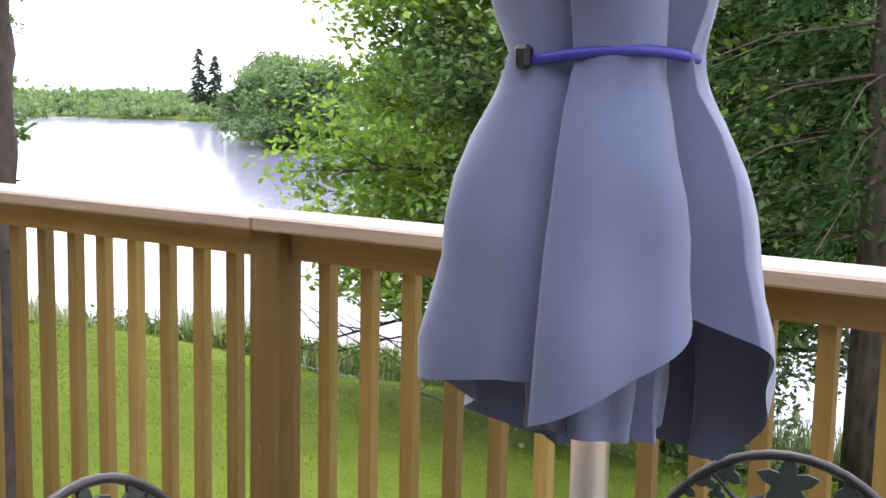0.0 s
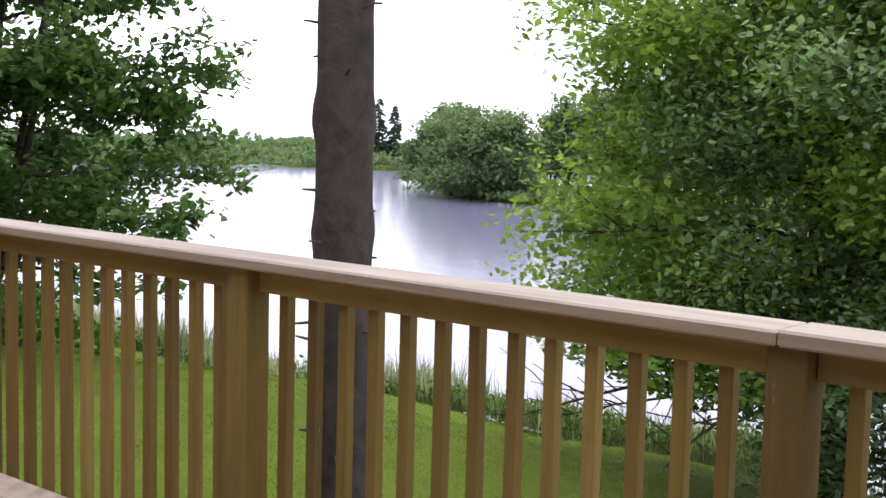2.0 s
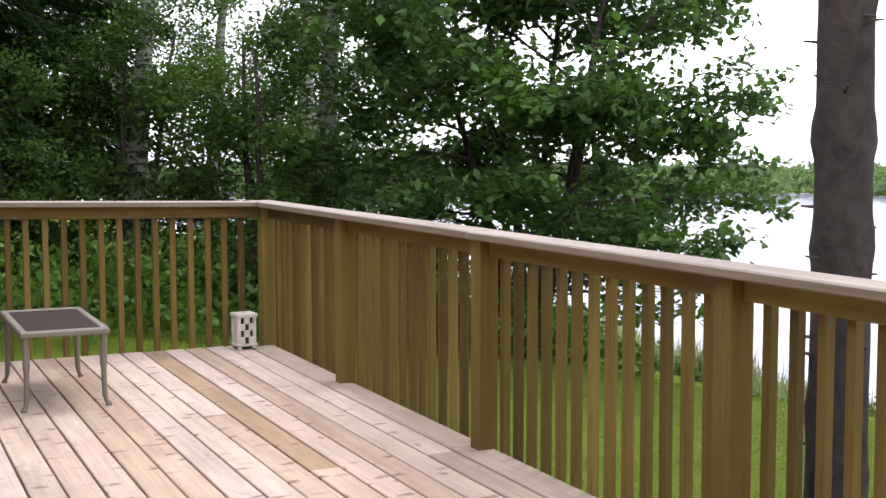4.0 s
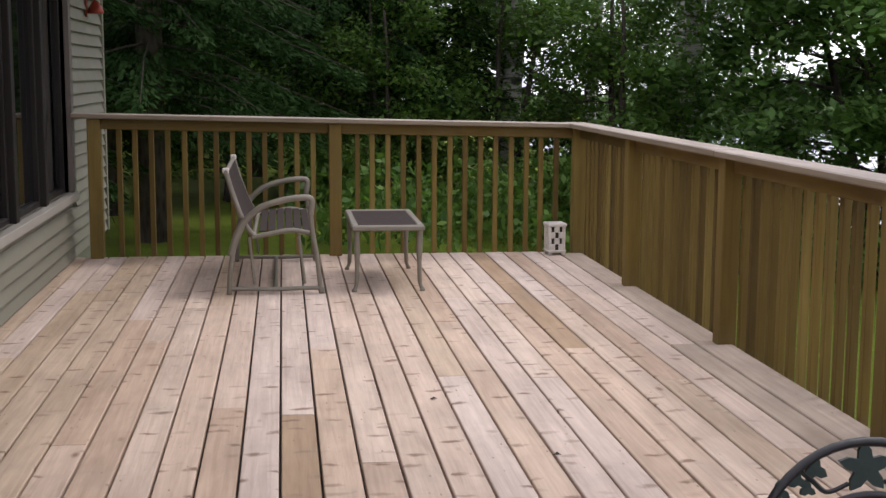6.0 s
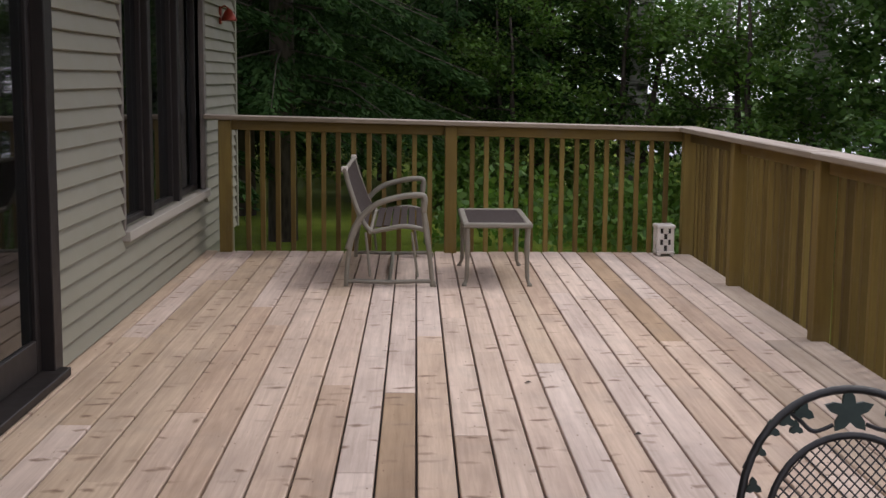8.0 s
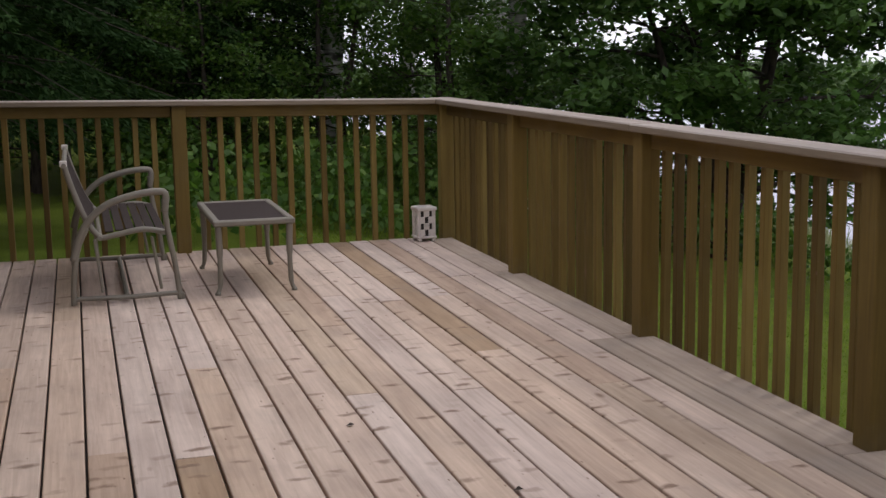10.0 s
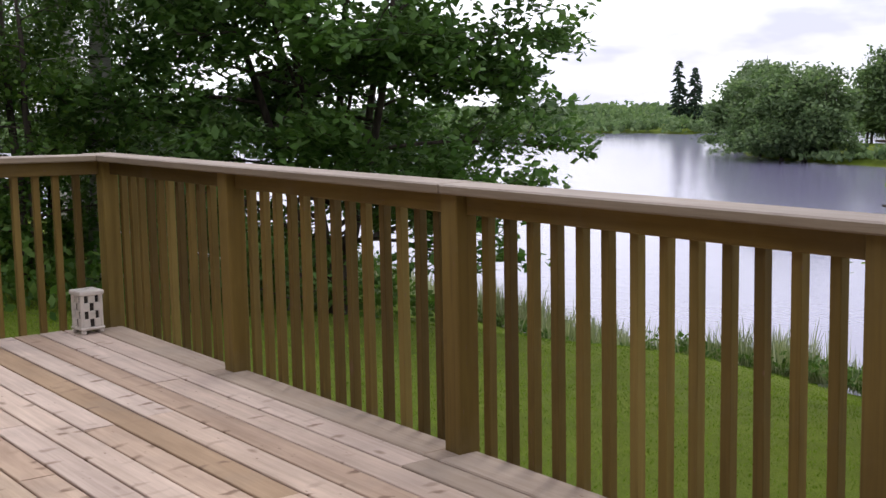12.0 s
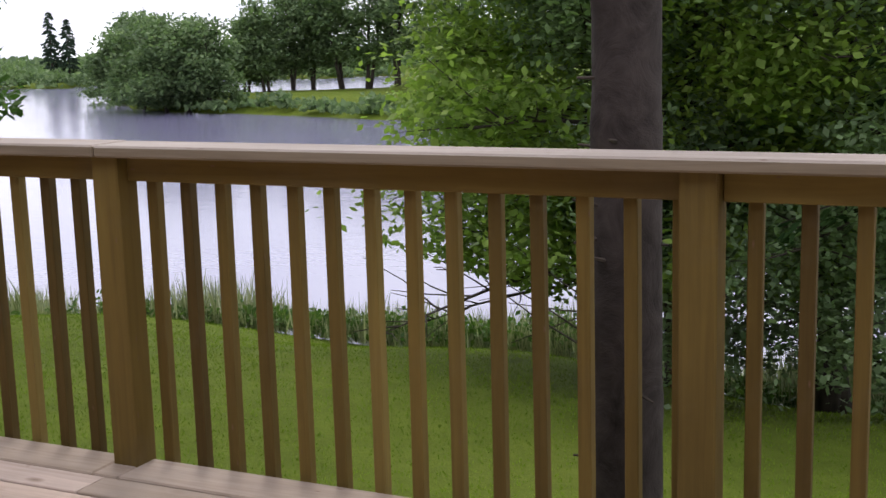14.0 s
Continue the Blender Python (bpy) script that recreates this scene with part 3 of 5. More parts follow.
JOINTS = {0: [-4.53, -8.9], 1: [-3.29, -7.6], -4: [-2.1, -6.4], 4: [-2.1, -6.9], 10: [-3.4, -7.2], 8: [-4.0, -8.3], 9: [-2.12, -6.6], 11: [-2.08, -5.7], 13: [-1.52, -5.2], 14: [-3.36, -7.0]}
PALE = {(0, 0), (1, 0), (9, 0), (8, 1), (11, 0), (13, 0)}
for row in range(FIRST_ROW - 1, LAST_ROW + 1):
    cuts = JOINTS.get(row)
    if cuts is None:
        cuts, q = [], Y_FAR - rnd.uniform(1.2, 4.6)
        while q > Y_NEAR + 1.0:
            cuts.append(q)
            q -= rnd.choice((2.44, 3.05, 3.66, 4.27))
    ys = [Y_FAR] + list(cuts) + [Y_NEAR]
    for i in range(len(ys) - 1):
        mat = M_deck
        if (row, i) in ((10, 0), (0, 1)):
            mat = M_deck_dark
        elif (row, i) in PALE or rnd.random() < 0.05:
            mat = M_deck_pale
        elif row <= -7 or (row, i) in ((-3, 0), (-1, 1), (5, 0), (12, 1)):
            mat = M_deck_tan
        elif row >= 14:
            mat = M_deck_grey
        deck_plank(row, ys[i + 1] + 0.0015, ys[i] - 0.0015, mat)
# the outer row of boards is wider and notched round the posts
EDGE_X = 2.35
post_cuts = [0.0] + [q for py in POSTS_Y for q in (py, py - POST)] + [Y_NEAR]
for i in range(0, len(post_cuts) - 1, 2):
    y1, y0 = post_cuts[i], post_cuts[i + 1]
    x0 = (LAST_ROW + 1) * BOARD + GAP / 2
    cy = (y0 + y1) / 2
    geo = Geo().box(x0 - 2.25, EDGE_X - 2.25, y0 + 0.003 - cy, y1 - 0.003 - cy, -0.03, rnd.uniform(-0.001, 0.002), c=0.005)
    ob = part("plank", geo, M_deck_grey, deck)
    ob.location = (2.25, cy, 0)
    if i:
        geo = Geo().box(x0 - 2.25, RAIL_X - 2.252, -POST / 2 + 0.001, POST / 2 - 0.001, -0.03, 0, c=0.004)
        ob = part("plank", geo, M_deck_grey, deck)
        ob.location = (2.25, y1 + POST / 2, 0)
box_part("rim_joist", (2.335, 2.362, Y_NEAR, Y_FAR, -0.28, -0.034), M_rail_y, deck)
box_part("rim_joist", (HX + 0.01, 2.33, Y_FAR - 0.015, Y_FAR + 0.012, -0.28, -0.034), M_rail_x, deck)
for py in (-0.6, -4.3, -8.0, -11.7):
    for px in (-1.2, 2.2):
        box_part("deck_pier", (px - 0.07, px + 0.07, py - 0.07, py + 0.07, -1.7, -0.281), M_rail_z, deck)

# ---- railings ----
CAP_Z0, CAP_Z1 = 0.98, 1.018
RAIL_Z0 = 0.9
lake_rail = thing("deck_railing", "new brown wooden deck railing on the lake side", "railing", (RAIL_X, 0, 0), group="deck railings")
far_rail = thing("deck_railing", "new brown wooden deck railing across the deck's end", "railing", (0, 0, 0), group="deck railings")
back_rail = thing("deck_railing", "plain brown wooden deck railing closing the near end", "railing", (0, Y_NEAR, 0), group="deck railings")
post_me = Geo().box(0, POST, -POST, 0, -0.02, CAP_Z0, c=0.005).mesh("post", M_rail_z)
bal_me = [Geo().box(-0.019, 0.019, -0.019, 0.019, -0.2, RAIL_Z0 + 0.06, c=0.003).mesh("baluster", M_rail_z) for _ in range(2)]


def place(name, me, parent, x, y, z=0.0, turn=0.0, tilt=0.0):
    ob = part(name, me, None, parent)
    ob.matrix_basis = pose(x, y, z, tilt, 0, turn)
    return ob


for py in POSTS_Y:
    place("post", post_me, lake_rail, 0, py)
place("post", post_me, lake_rail, 0, POST)
edges = [POST] + POSTS_Y + [Y_NEAR]
for i in range(len(edges) - 1):
    a, b = edges[i] - POST, edges[i + 1]
    box_part("top_rail", (0.045, 0.083, b + 0.002, a - 0.002, RAIL_Z0, CAP_Z0 - 0.002), M_rail_y, lake_rail)
    start = (0.06, 0.06, 0.06, 0.076, 0.085)[min(i, 4)]
    count = int((a - b - start - 0.02) / 0.1268) + 1
    for k in range(count):
        yy = a - start - 0.1268 * k
        place("baluster", bal_me[k % 2], lake_rail, 0.103, yy + rnd.uniform(-0.004, 0.004), rnd.uniform(-0.01, 0.01), rnd.uniform(-3, 3), rnd.uniform(-0.25, 0.25))
caps = [0.2, -3.345, -6.99, -10.65, Y_NEAR]
for i in range(len(caps) - 1):
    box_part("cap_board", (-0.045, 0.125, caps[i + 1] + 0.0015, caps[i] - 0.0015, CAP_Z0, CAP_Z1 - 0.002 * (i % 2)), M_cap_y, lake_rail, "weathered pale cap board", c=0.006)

# the end railing climbs a little towards the house
RISE = math.atan(0.0195)


def rise_at(x):
    return (RAIL_X - x) * 0.0195


def sloped(name, x0, x1, y0, y1, z0, z1, material, label="", c=0.004):
    ob = part(name, Geo().box(x0 - RAIL_X, x1 - RAIL_X, y0, y1, z0 - CAP_Z0, z1 - CAP_Z0, c=c), material, far_rail, label)
    ob.matrix_basis = pose(RAIL_X, 0, CAP_Z0, 0, math.degrees(RISE), 0)
    return ob


for px in (-1.42, 0.37):
    part("post", Geo().box(px, px + POST, 0, POST, -0.02, CAP_Z0 + rise_at(px + POST) - 0.001, c=0.005), M_rail_z, far_rail)
fedges = [-1.42, 0.37, RAIL_X]
for i in range(2):
    a, b = fedges[i] + POST, fedges[i + 1]
    sloped("top_rail", a + 0.002, b - 0.002, 0.045, 0.083, RAIL_Z0, CAP_Z0 - 0.002, M_rail_x)
    count = round((b - a) / 0.1243) - 1
    for k in range(count):
        xx = a + (b - a) * (k + 1) / (count + 1)
        place("baluster", bal_me[k % 2], far_rail, xx + rnd.uniform(-0.004, 0.004), 0.103, rise_at(xx) + rnd.uniform(-0.01, 0.01), rnd.uniform(-3, 3))
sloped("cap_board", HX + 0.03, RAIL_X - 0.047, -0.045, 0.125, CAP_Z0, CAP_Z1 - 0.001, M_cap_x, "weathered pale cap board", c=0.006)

for px in (-1.5, 0.35):
    place("post", post_me, back_rail, px, 0)
box_part("top_rail", (-1.5, RAIL_X, 0.0, 0.038, RAIL_Z0, CAP_Z0 - 0.002), M_rail_x, back_rail)
for k in range(29):
    place("baluster", bal_me[k % 2], back_rail, -1.4 + k * 0.125, -0.02)
box_part("cap_board", (HX + 0.03, RAIL_X - 0.047, -0.14, 0.04, CAP_Z0, CAP_Z1), M_cap_x, back_rail, c=0.006)


# ---- furniture on the deck ----
def arc(points, steps=6):
    """A smooth curve through a few points."""
    pts = [Vector(p) for p in points]
    out = []
    for i in range(len(pts) - 1):
        p0, p1, p2, p3 = pts[max(i - 1, 0)], pts[i], pts[i + 1], pts[min(i + 2, len(pts) - 1)]
        for k in range(steps):
            t = k / steps
            out.append(0.5 * ((2 * p1) + (p2 - p0) * t + (2 * p0 - 5 * p1 + 4 * p2 - p3) * t * t + (3 * p1 - p0 - 3 * p2 + p3) * t ** 3))
    out.append(pts[-1])
    return out


def glider_bench(at, turn, width=1.2):
    """A two-seat glider: two sled-shaped side frames, a hung seat and back with fabric slings. It faces +x."""
    g = thing("glider_bench", "taupe metal glider bench with dark striped sling seat", "bench", at, turn)
    for y in (0.0, width):
        part("base", Geo().tube(arc([(-0.29, y, 0.0), (-0.29, y, 0.012), (-0.26, y, 0.035), (0.0, y, 0.03), (0.27, y, 0.035), (0.3, y, 0.012), (0.3, y, 0.0)]), 0.014, 8), M_frame_paint, g, smooth=True)
        part("front_leg", Geo().tube(arc([(0.29, y, 0.0), (0.27, y, 0.2), (0.235, y, 0.42), (0.225, y, 0.57)]), 0.016, 8), M_frame_paint, g, smooth=True)
        part("rear_leg", Geo().tube(arc([(-0.29, y, 0.0), (-0.28, y, 0.16), (-0.25, y, 0.32), (-0.2, y, 0.43)]), 0.016, 8), M_frame_paint, g, smooth=True)
        part("armrest", Geo().tube(arc([(-0.28, y, 0.25), (-0.22, y, 0.42), (-0.1, y, 0.545), (0.06, y, 0.6), (0.2, y, 0.615), (0.235, y, 0.59), (0.225, y, 0.5)]), 0.02, 8), M_frame_paint, g, smooth=True)
        for x0, x1 in ((-0.16, -0.13), (0.15, 0.19)):
            part("hanger", Geo().tube([(x0, y + (0.03 if y == 0 else -0.03), 0.36), (x1, y + (0.03 if y == 0 else -0.03), 0.06)], 0.009, 6), M_frame_paint, g)
        iy = y + (0.06 if y == 0 else -0.06)
        part("seat_frame", Geo().tube(arc([(0.22, iy, 0.38), (0.1, iy, 0.4), (-0.05, iy, 0.375), (-0.13, iy, 0.37), (-0.2, iy, 0.47), (-0.265, iy, 0.65), (-0.3, iy, 0.775)]), 0.016, 8), M_frame_paint, g, smooth=True)
    for x, z, name in ((0.22, 0.38, "front_bar"), (-0.3, 0.775, "top_bar"), (-0.13, 0.365, "seat_bar"), (0.0, 0.03, "stretcher")):
        part(name, Geo().tube([(x, 0.02, z), (x, width - 0.02, z)], 0.014, 8), M_frame_paint, g)
    n = 15
    y0, y1 = 0.08, width - 0.08
    for i in range(6):
        x = -0.1 + i * 0.056
        z = 0.388 + 0.012 * math.sin(i * 0.6)
        part("seat_strap", Geo().box(x, x + 0.047, y0, y1, z, z + 0.008, c=0.003), M_canvas_grey, g, "dark fabric seat strap")
    sling = Geo()
    vs, fs = [], []
    prof = [(-0.145, 0.4), (-0.19, 0.48), (-0.226, 0.57), (-0.26, 0.66), (-0.29, 0.76)]
    for off in (0.0, 0.008):
        for x, z in prof:
            for k in range(n + 1):
                sag = 0.012 * math.sin(math.pi * k / n)
                vs.append((x - off - sag, y0 + (y1 - y0) * k / n, z))
    m = n + 1
    for o in (0, len(prof) * m):
        for i in range(len(prof) - 1):
            for k in range(n):
                f = (o + i * m + k, o + i * m + k + 1, o + (i + 1) * m + k + 1, o + (i + 1) * m + k)
                fs.append(f if o else f[::-1])
    sling.add(vs, fs)
    part("back_sling", sling, M_canvas_grey, g, "dark fabric back sling", smooth=True)
    for y in (0.055, width - 0.055):
        part("end_cap", Geo().box(-0.322, -0.282, y - 0.02, y + 0.02, 0.768, 0.8), M_ceramic, g, "white plastic end cap")
    return g


glider_bench((-0.035, -1.64, 0.0), 0, 1.4)


def coffee_table(at, w=0.47, d=0.98, h=0.43):
    t = thing("coffee_table", "low taupe metal patio table with dark inset top", "table", at)
    fr = 0.045
    part("rim", Geo().box(0, w, 0, fr, h - 0.035, h, c=0.008), M_frame_paint, t)
    part("rim", Geo().box(0, w, d - fr, d, h - 0.035, h, c=0.008), M_frame_paint, t)
    part("rim", Geo().box(0, fr, fr, d - fr, h - 0.035, h, c=0.008), M_frame_paint, t)
    part("rim", Geo().box(w - fr, w, fr, d - fr, h - 0.035, h, c=0.008), M_frame_paint, t)
    part("top_panel", Geo().box(fr - 0.004, w - fr + 0.004, fr - 0.004, d - fr + 0.004, h - 0.02, h - 0.006, c=0.002), M_canvas_grey, t, "dark mottled inset panel")
    for x in (0.03, w - 0.03):
        for y in (0.035, d - 0.035):
            lx, ly = (1 if x > w / 2 else -1), (1 if y > d / 2 else -1)
            leg = part("leg", Geo().tube(arc([(x, y, h - 0.03), (x - lx * 0.004, y - ly * 0.004, h * 0.55), (x, y, 0.06), (x + lx * 0.016, y + ly * 0.012, 0.012)]), [0.019] * 7 + [0.015] * 6 + [0.012] * 6, 8), M_frame_paint, t, smooth=True)
            part("foot", Geo().lathe([(0.0, 0.0), (0.017, 0.0), (0.017, 0.012), (0.011, 0.02)], 10, (x + lx * 0.016, y + ly * 0.012, 0)), M_frame_paint, leg)
    return t


coffee_table((0.455, -1.64, 0.0))


def ceramic_vase(at):
    """A square pierced ceramic stand with a lip and feet."""
    v = thing("ceramic_stand", "white pierced ceramic garden stand on the deck boards", "ceramic stand", at, 4)
    w = 0.068
    # solid near-black block painted as the shade inside the hollow stand
    part("core", Geo().box(-w + 0.012, w - 0.012, -w + 0.012, w - 0.012, 0.02, 0.23), M_hole, v)
    part("lip", Geo().box(-w - 0.008, w + 0.008, -w - 0.008, w + 0.008, 0.222, 0.25, c=0.007), M_ceramic, v)
    part("rim", Geo().box(-w - 0.006, w + 0.006, -w - 0.006, w + 0.006, 0.022, 0.04, c=0.006), M_ceramic, v)
    for sx in (-1, 1):
        for sy in (-1, 1):
            part("foot", Geo().box(min(sx * w, sx * (w - 0.03)), max(sx * w, sx * (w - 0.03)), min(sy * w, sy * (w - 0.03)), max(sy * w, sy * (w - 0.03)), 0.0, 0.022, c=0.006), M_ceramic, v)
            part("corner", Geo().tube([(sx * (w - 0.012), sy * (w - 0.012), 0.04), (sx * (w - 0.012), sy * (w - 0.012), 0.222)], 0.014, 8), M_ceramic, v)
    for side in range(4):
        geo = Geo()
        for i in range(4):
            for j in range(3):
                if (i + j) % 2 == 0:
                    cx, cz = -0.034 + j * 0.034, 0.064 + i * 0.046
                    geo.box(cx - 0.021, cx + 0.021, -w + 0.001, -w + 0.014, cz - 0.024, cz + 0.024, c=0.008)
        ob = part("lattice", geo, M_ceramic, v)
        ob.matrix_basis = pose(0, 0, 0, 0, 0, 90 * side)
    return v


ceramic_vase((2.12, -0.06, 0.0))


def iron_chair(at, turn, top=0.862):
    """Wrought iron patio chair. Its back is at +y, it faces -y; base point below the back."""
    c = thing("iron_chair", "black wrought iron patio chair with leaf scroll back", "chair", at, turn, "chairs round the patio table")
    hw = 0.203

    def on_back(x, z):
        return Vector((x, (z - 0.42) * 0.2, z))

    def arch(half, low, high, flat):
        pts = []
        for i in range(25):
            t = math.pi * i / 24
            pts.append(on_back(-half * math.cos(t), low + (high - low) * (math.sin(t) ** flat)))
        return pts

    outer = [on_back(-hw + 0.02, 0.42)] + arch(hw, 0.6, top, 0.8) + [on_back(hw - 0.02, 0.42)]
    part("back_frame", Geo().tube(outer, 0.0075, 8), M_iron, c, smooth=True)
    inner_pts = [on_back(-0.14, 0.42)] + arch(0.158, 0.58, top - 0.078, 0.8) + [on_back(0.14, 0.42)]
    part("inner_frame", Geo().tube(inner_pts, 0.0065, 8), M_iron, c, smooth=True)
    mesh = Geo()

    def inside(x, z):
        if z < 0.43:
            return False
        lim = 0.58 + (top - 0.078 - 0.58) * max(0.0, 1 - (x / 0.158) ** 2) ** 0.4
        return abs(x) < 0.152 and z < lim

    step = 0.0195
    for s in (-1, 1):
        for k in range(-30, 50):
            run = []
            for i in range(60):
                x = -0.16 + 0.32 * i / 59
                z = 0.42 + k * step + s * (x + 0.16) * 1.0
                if inside(x, z):
                    run.append(on_back(x, z))
            if len(run) > 1:
                mesh.tube([run[0], run[-1]], 0.0017, 4)
    part("back_mesh", mesh, M_iron, c, "diamond wire mesh")
    def leaf_shape(cx, cz, r, spikes, squash=1.0):
        geo = Geo()
        m = spikes * 4
        ring = []
        for i in range(m):
            t = 2 * math.pi * i / m
            rr = r * (0.72 + 0.28 * math.cos(spikes * t))
            ring.append((cx + rr * math.sin(t), cz + rr * squash * math.cos(t)))
        vs = [on_back(x, z) + Vector((0, -0.003, 0)) for x, z in ring] + [on_back(x, z) + Vector((0, 0.003, 0)) for x, z in ring]
        fs = [tuple(range(m))[::-1], tuple(range(m, 2 * m))] + [(i, (i + 1) % m, m + (i + 1) % m, m + i) for i in range(m)]
        return geo.add(vs, fs)
    part("leaf", leaf_shape(0, top - 0.038, 0.046, 5, 0.85), M_iron_green, c, "dark green cast leaf")
    for s in (-1, 1):
        for lx, lz, r in ((0.082, top - 0.036, 0.021), (0.112, top - 0.05, 0.016), (0.14, top - 0.066, 0.017), (0.163, top - 0.1, 0.015), (0.096, top - 0.064, 0.014), (0.174, top - 0.16, 0.016)):
            part("leaf", leaf_shape(s * lx, lz, r, 3), M_iron_green, c, "dark green cast leaf")
        part("scroll", Geo().tube(arc([on_back(s * 0.03, top - 0.06), on_back(s * 0.065, top - 0.07), on_back(s * 0.09, top - 0.05), on_back(s * 0.115, top - 0.035), on_back(s * 0.14, top - 0.06), on_back(s * 0.165, top - 0.09), on_back(s * 0.19, top - 0.13)]), 0.004, 6), M_iron, c)
        part("arm", Geo().tube(arc([on_back(s * hw, 0.63), (s * 0.27, -0.08, 0.64), (s * 0.28, -0.3, 0.635), (s * 0.27, -0.36, 0.58), (s * 0.24, -0.34, 0.45)]), 0.009, 8), M_iron, c, smooth=True)
        part("leg", Geo().tube([(s * 0.21, -0.38, 0.42), (s * 0.22, -0.41, 0.2), (s * 0.235, -0.43, 0.0)], 0.01, 8), M_iron, c)
        part("leg", Geo().tube([(s * 0.2, 0.0, 0.42), (s * 0.21, 0.03, 0.2), (s * 0.225, 0.08, 0.0)], 0.01, 8), M_iron, c)
    ring = [(0.22 * math.sin(t), -0.19 + 0.2 * math.cos(t), 0.42) for t in np.linspace(0, 2 * math.pi, 28, endpoint=False)]
    part("seat_ring", Geo().tube(ring, 0.009, 6, True), M_iron, c)
    seat = Geo()
    for k in range(-10, 11):
        w = math.sqrt(max(0.0, 1 - (k / 10.5) ** 2))
        seat.tube([(0.021 * k, -0.19 - 0.19 * w, 0.42), (0.021 * k, -0.19 + 0.19 * w, 0.42)], 0.0018, 4)
        seat.tube([(-0.21 * w, -0.19 + 0.019 * k, 0.42), (0.21 * w, -0.19 + 0.019 * k, 0.42)], 0.0018, 4)
    part("seat_mesh", seat, M_iron, c, "wire mesh seat")
    return c


TABLE = (0.925, -8.567)
iron_chair((0.893, -7.98, 0.0), 4)
iron_chair((1.45, -8.59, 0.0), -84)


def patio_table(at, r=0.5, h=0.7, squash=1.0):
    t = thing("patio_table", "round glass patio table with black iron legs", "table", at)
    top = part("glass_top", Geo().lathe([(0.03, h - 0.008), (r - 0.015, h - 0.008), (r - 0.008, h - 0.004), (r - 0.015, h), (0.03, h), (0.03, h - 0.008)], 64), M_table_glass, t, "textured glass top")
    top.scale = (1, squash, 1)
    part("rim", Geo().tube([(r * math.cos(a), squash * r * math.sin(a), h - 0.006) for a in np.linspace(0, 2 * math.pi, 64, endpoint=False)], 0.011, 8, True), M_iron, t, smooth=True)
    part("ring", Geo().tube([(0.24 * math.cos(a), 0.24 * math.sin(a), 0.2) for a in np.linspace(0, 2 * math.pi, 32, endpoint=False)], 0.008, 6, True), M_iron, t)
    for k in range(4):
        a = radians(45 + 90 * k)
        ca, sa = math.cos(a), math.sin(a)
        part("leg", Geo().tube(arc([((r - 0.06) * ca, (r - 0.06) * sa * squash, h - 0.02), (0.3 * ca, 0.3 * sa, 0.45), (0.24 * ca, 0.24 * sa, 0.2), (0.36 * ca, 0.36 * sa, 0.0)]), 0.012, 8), M_iron, t, smooth=True)
    return t


patio_table((*TABLE, 0.0))


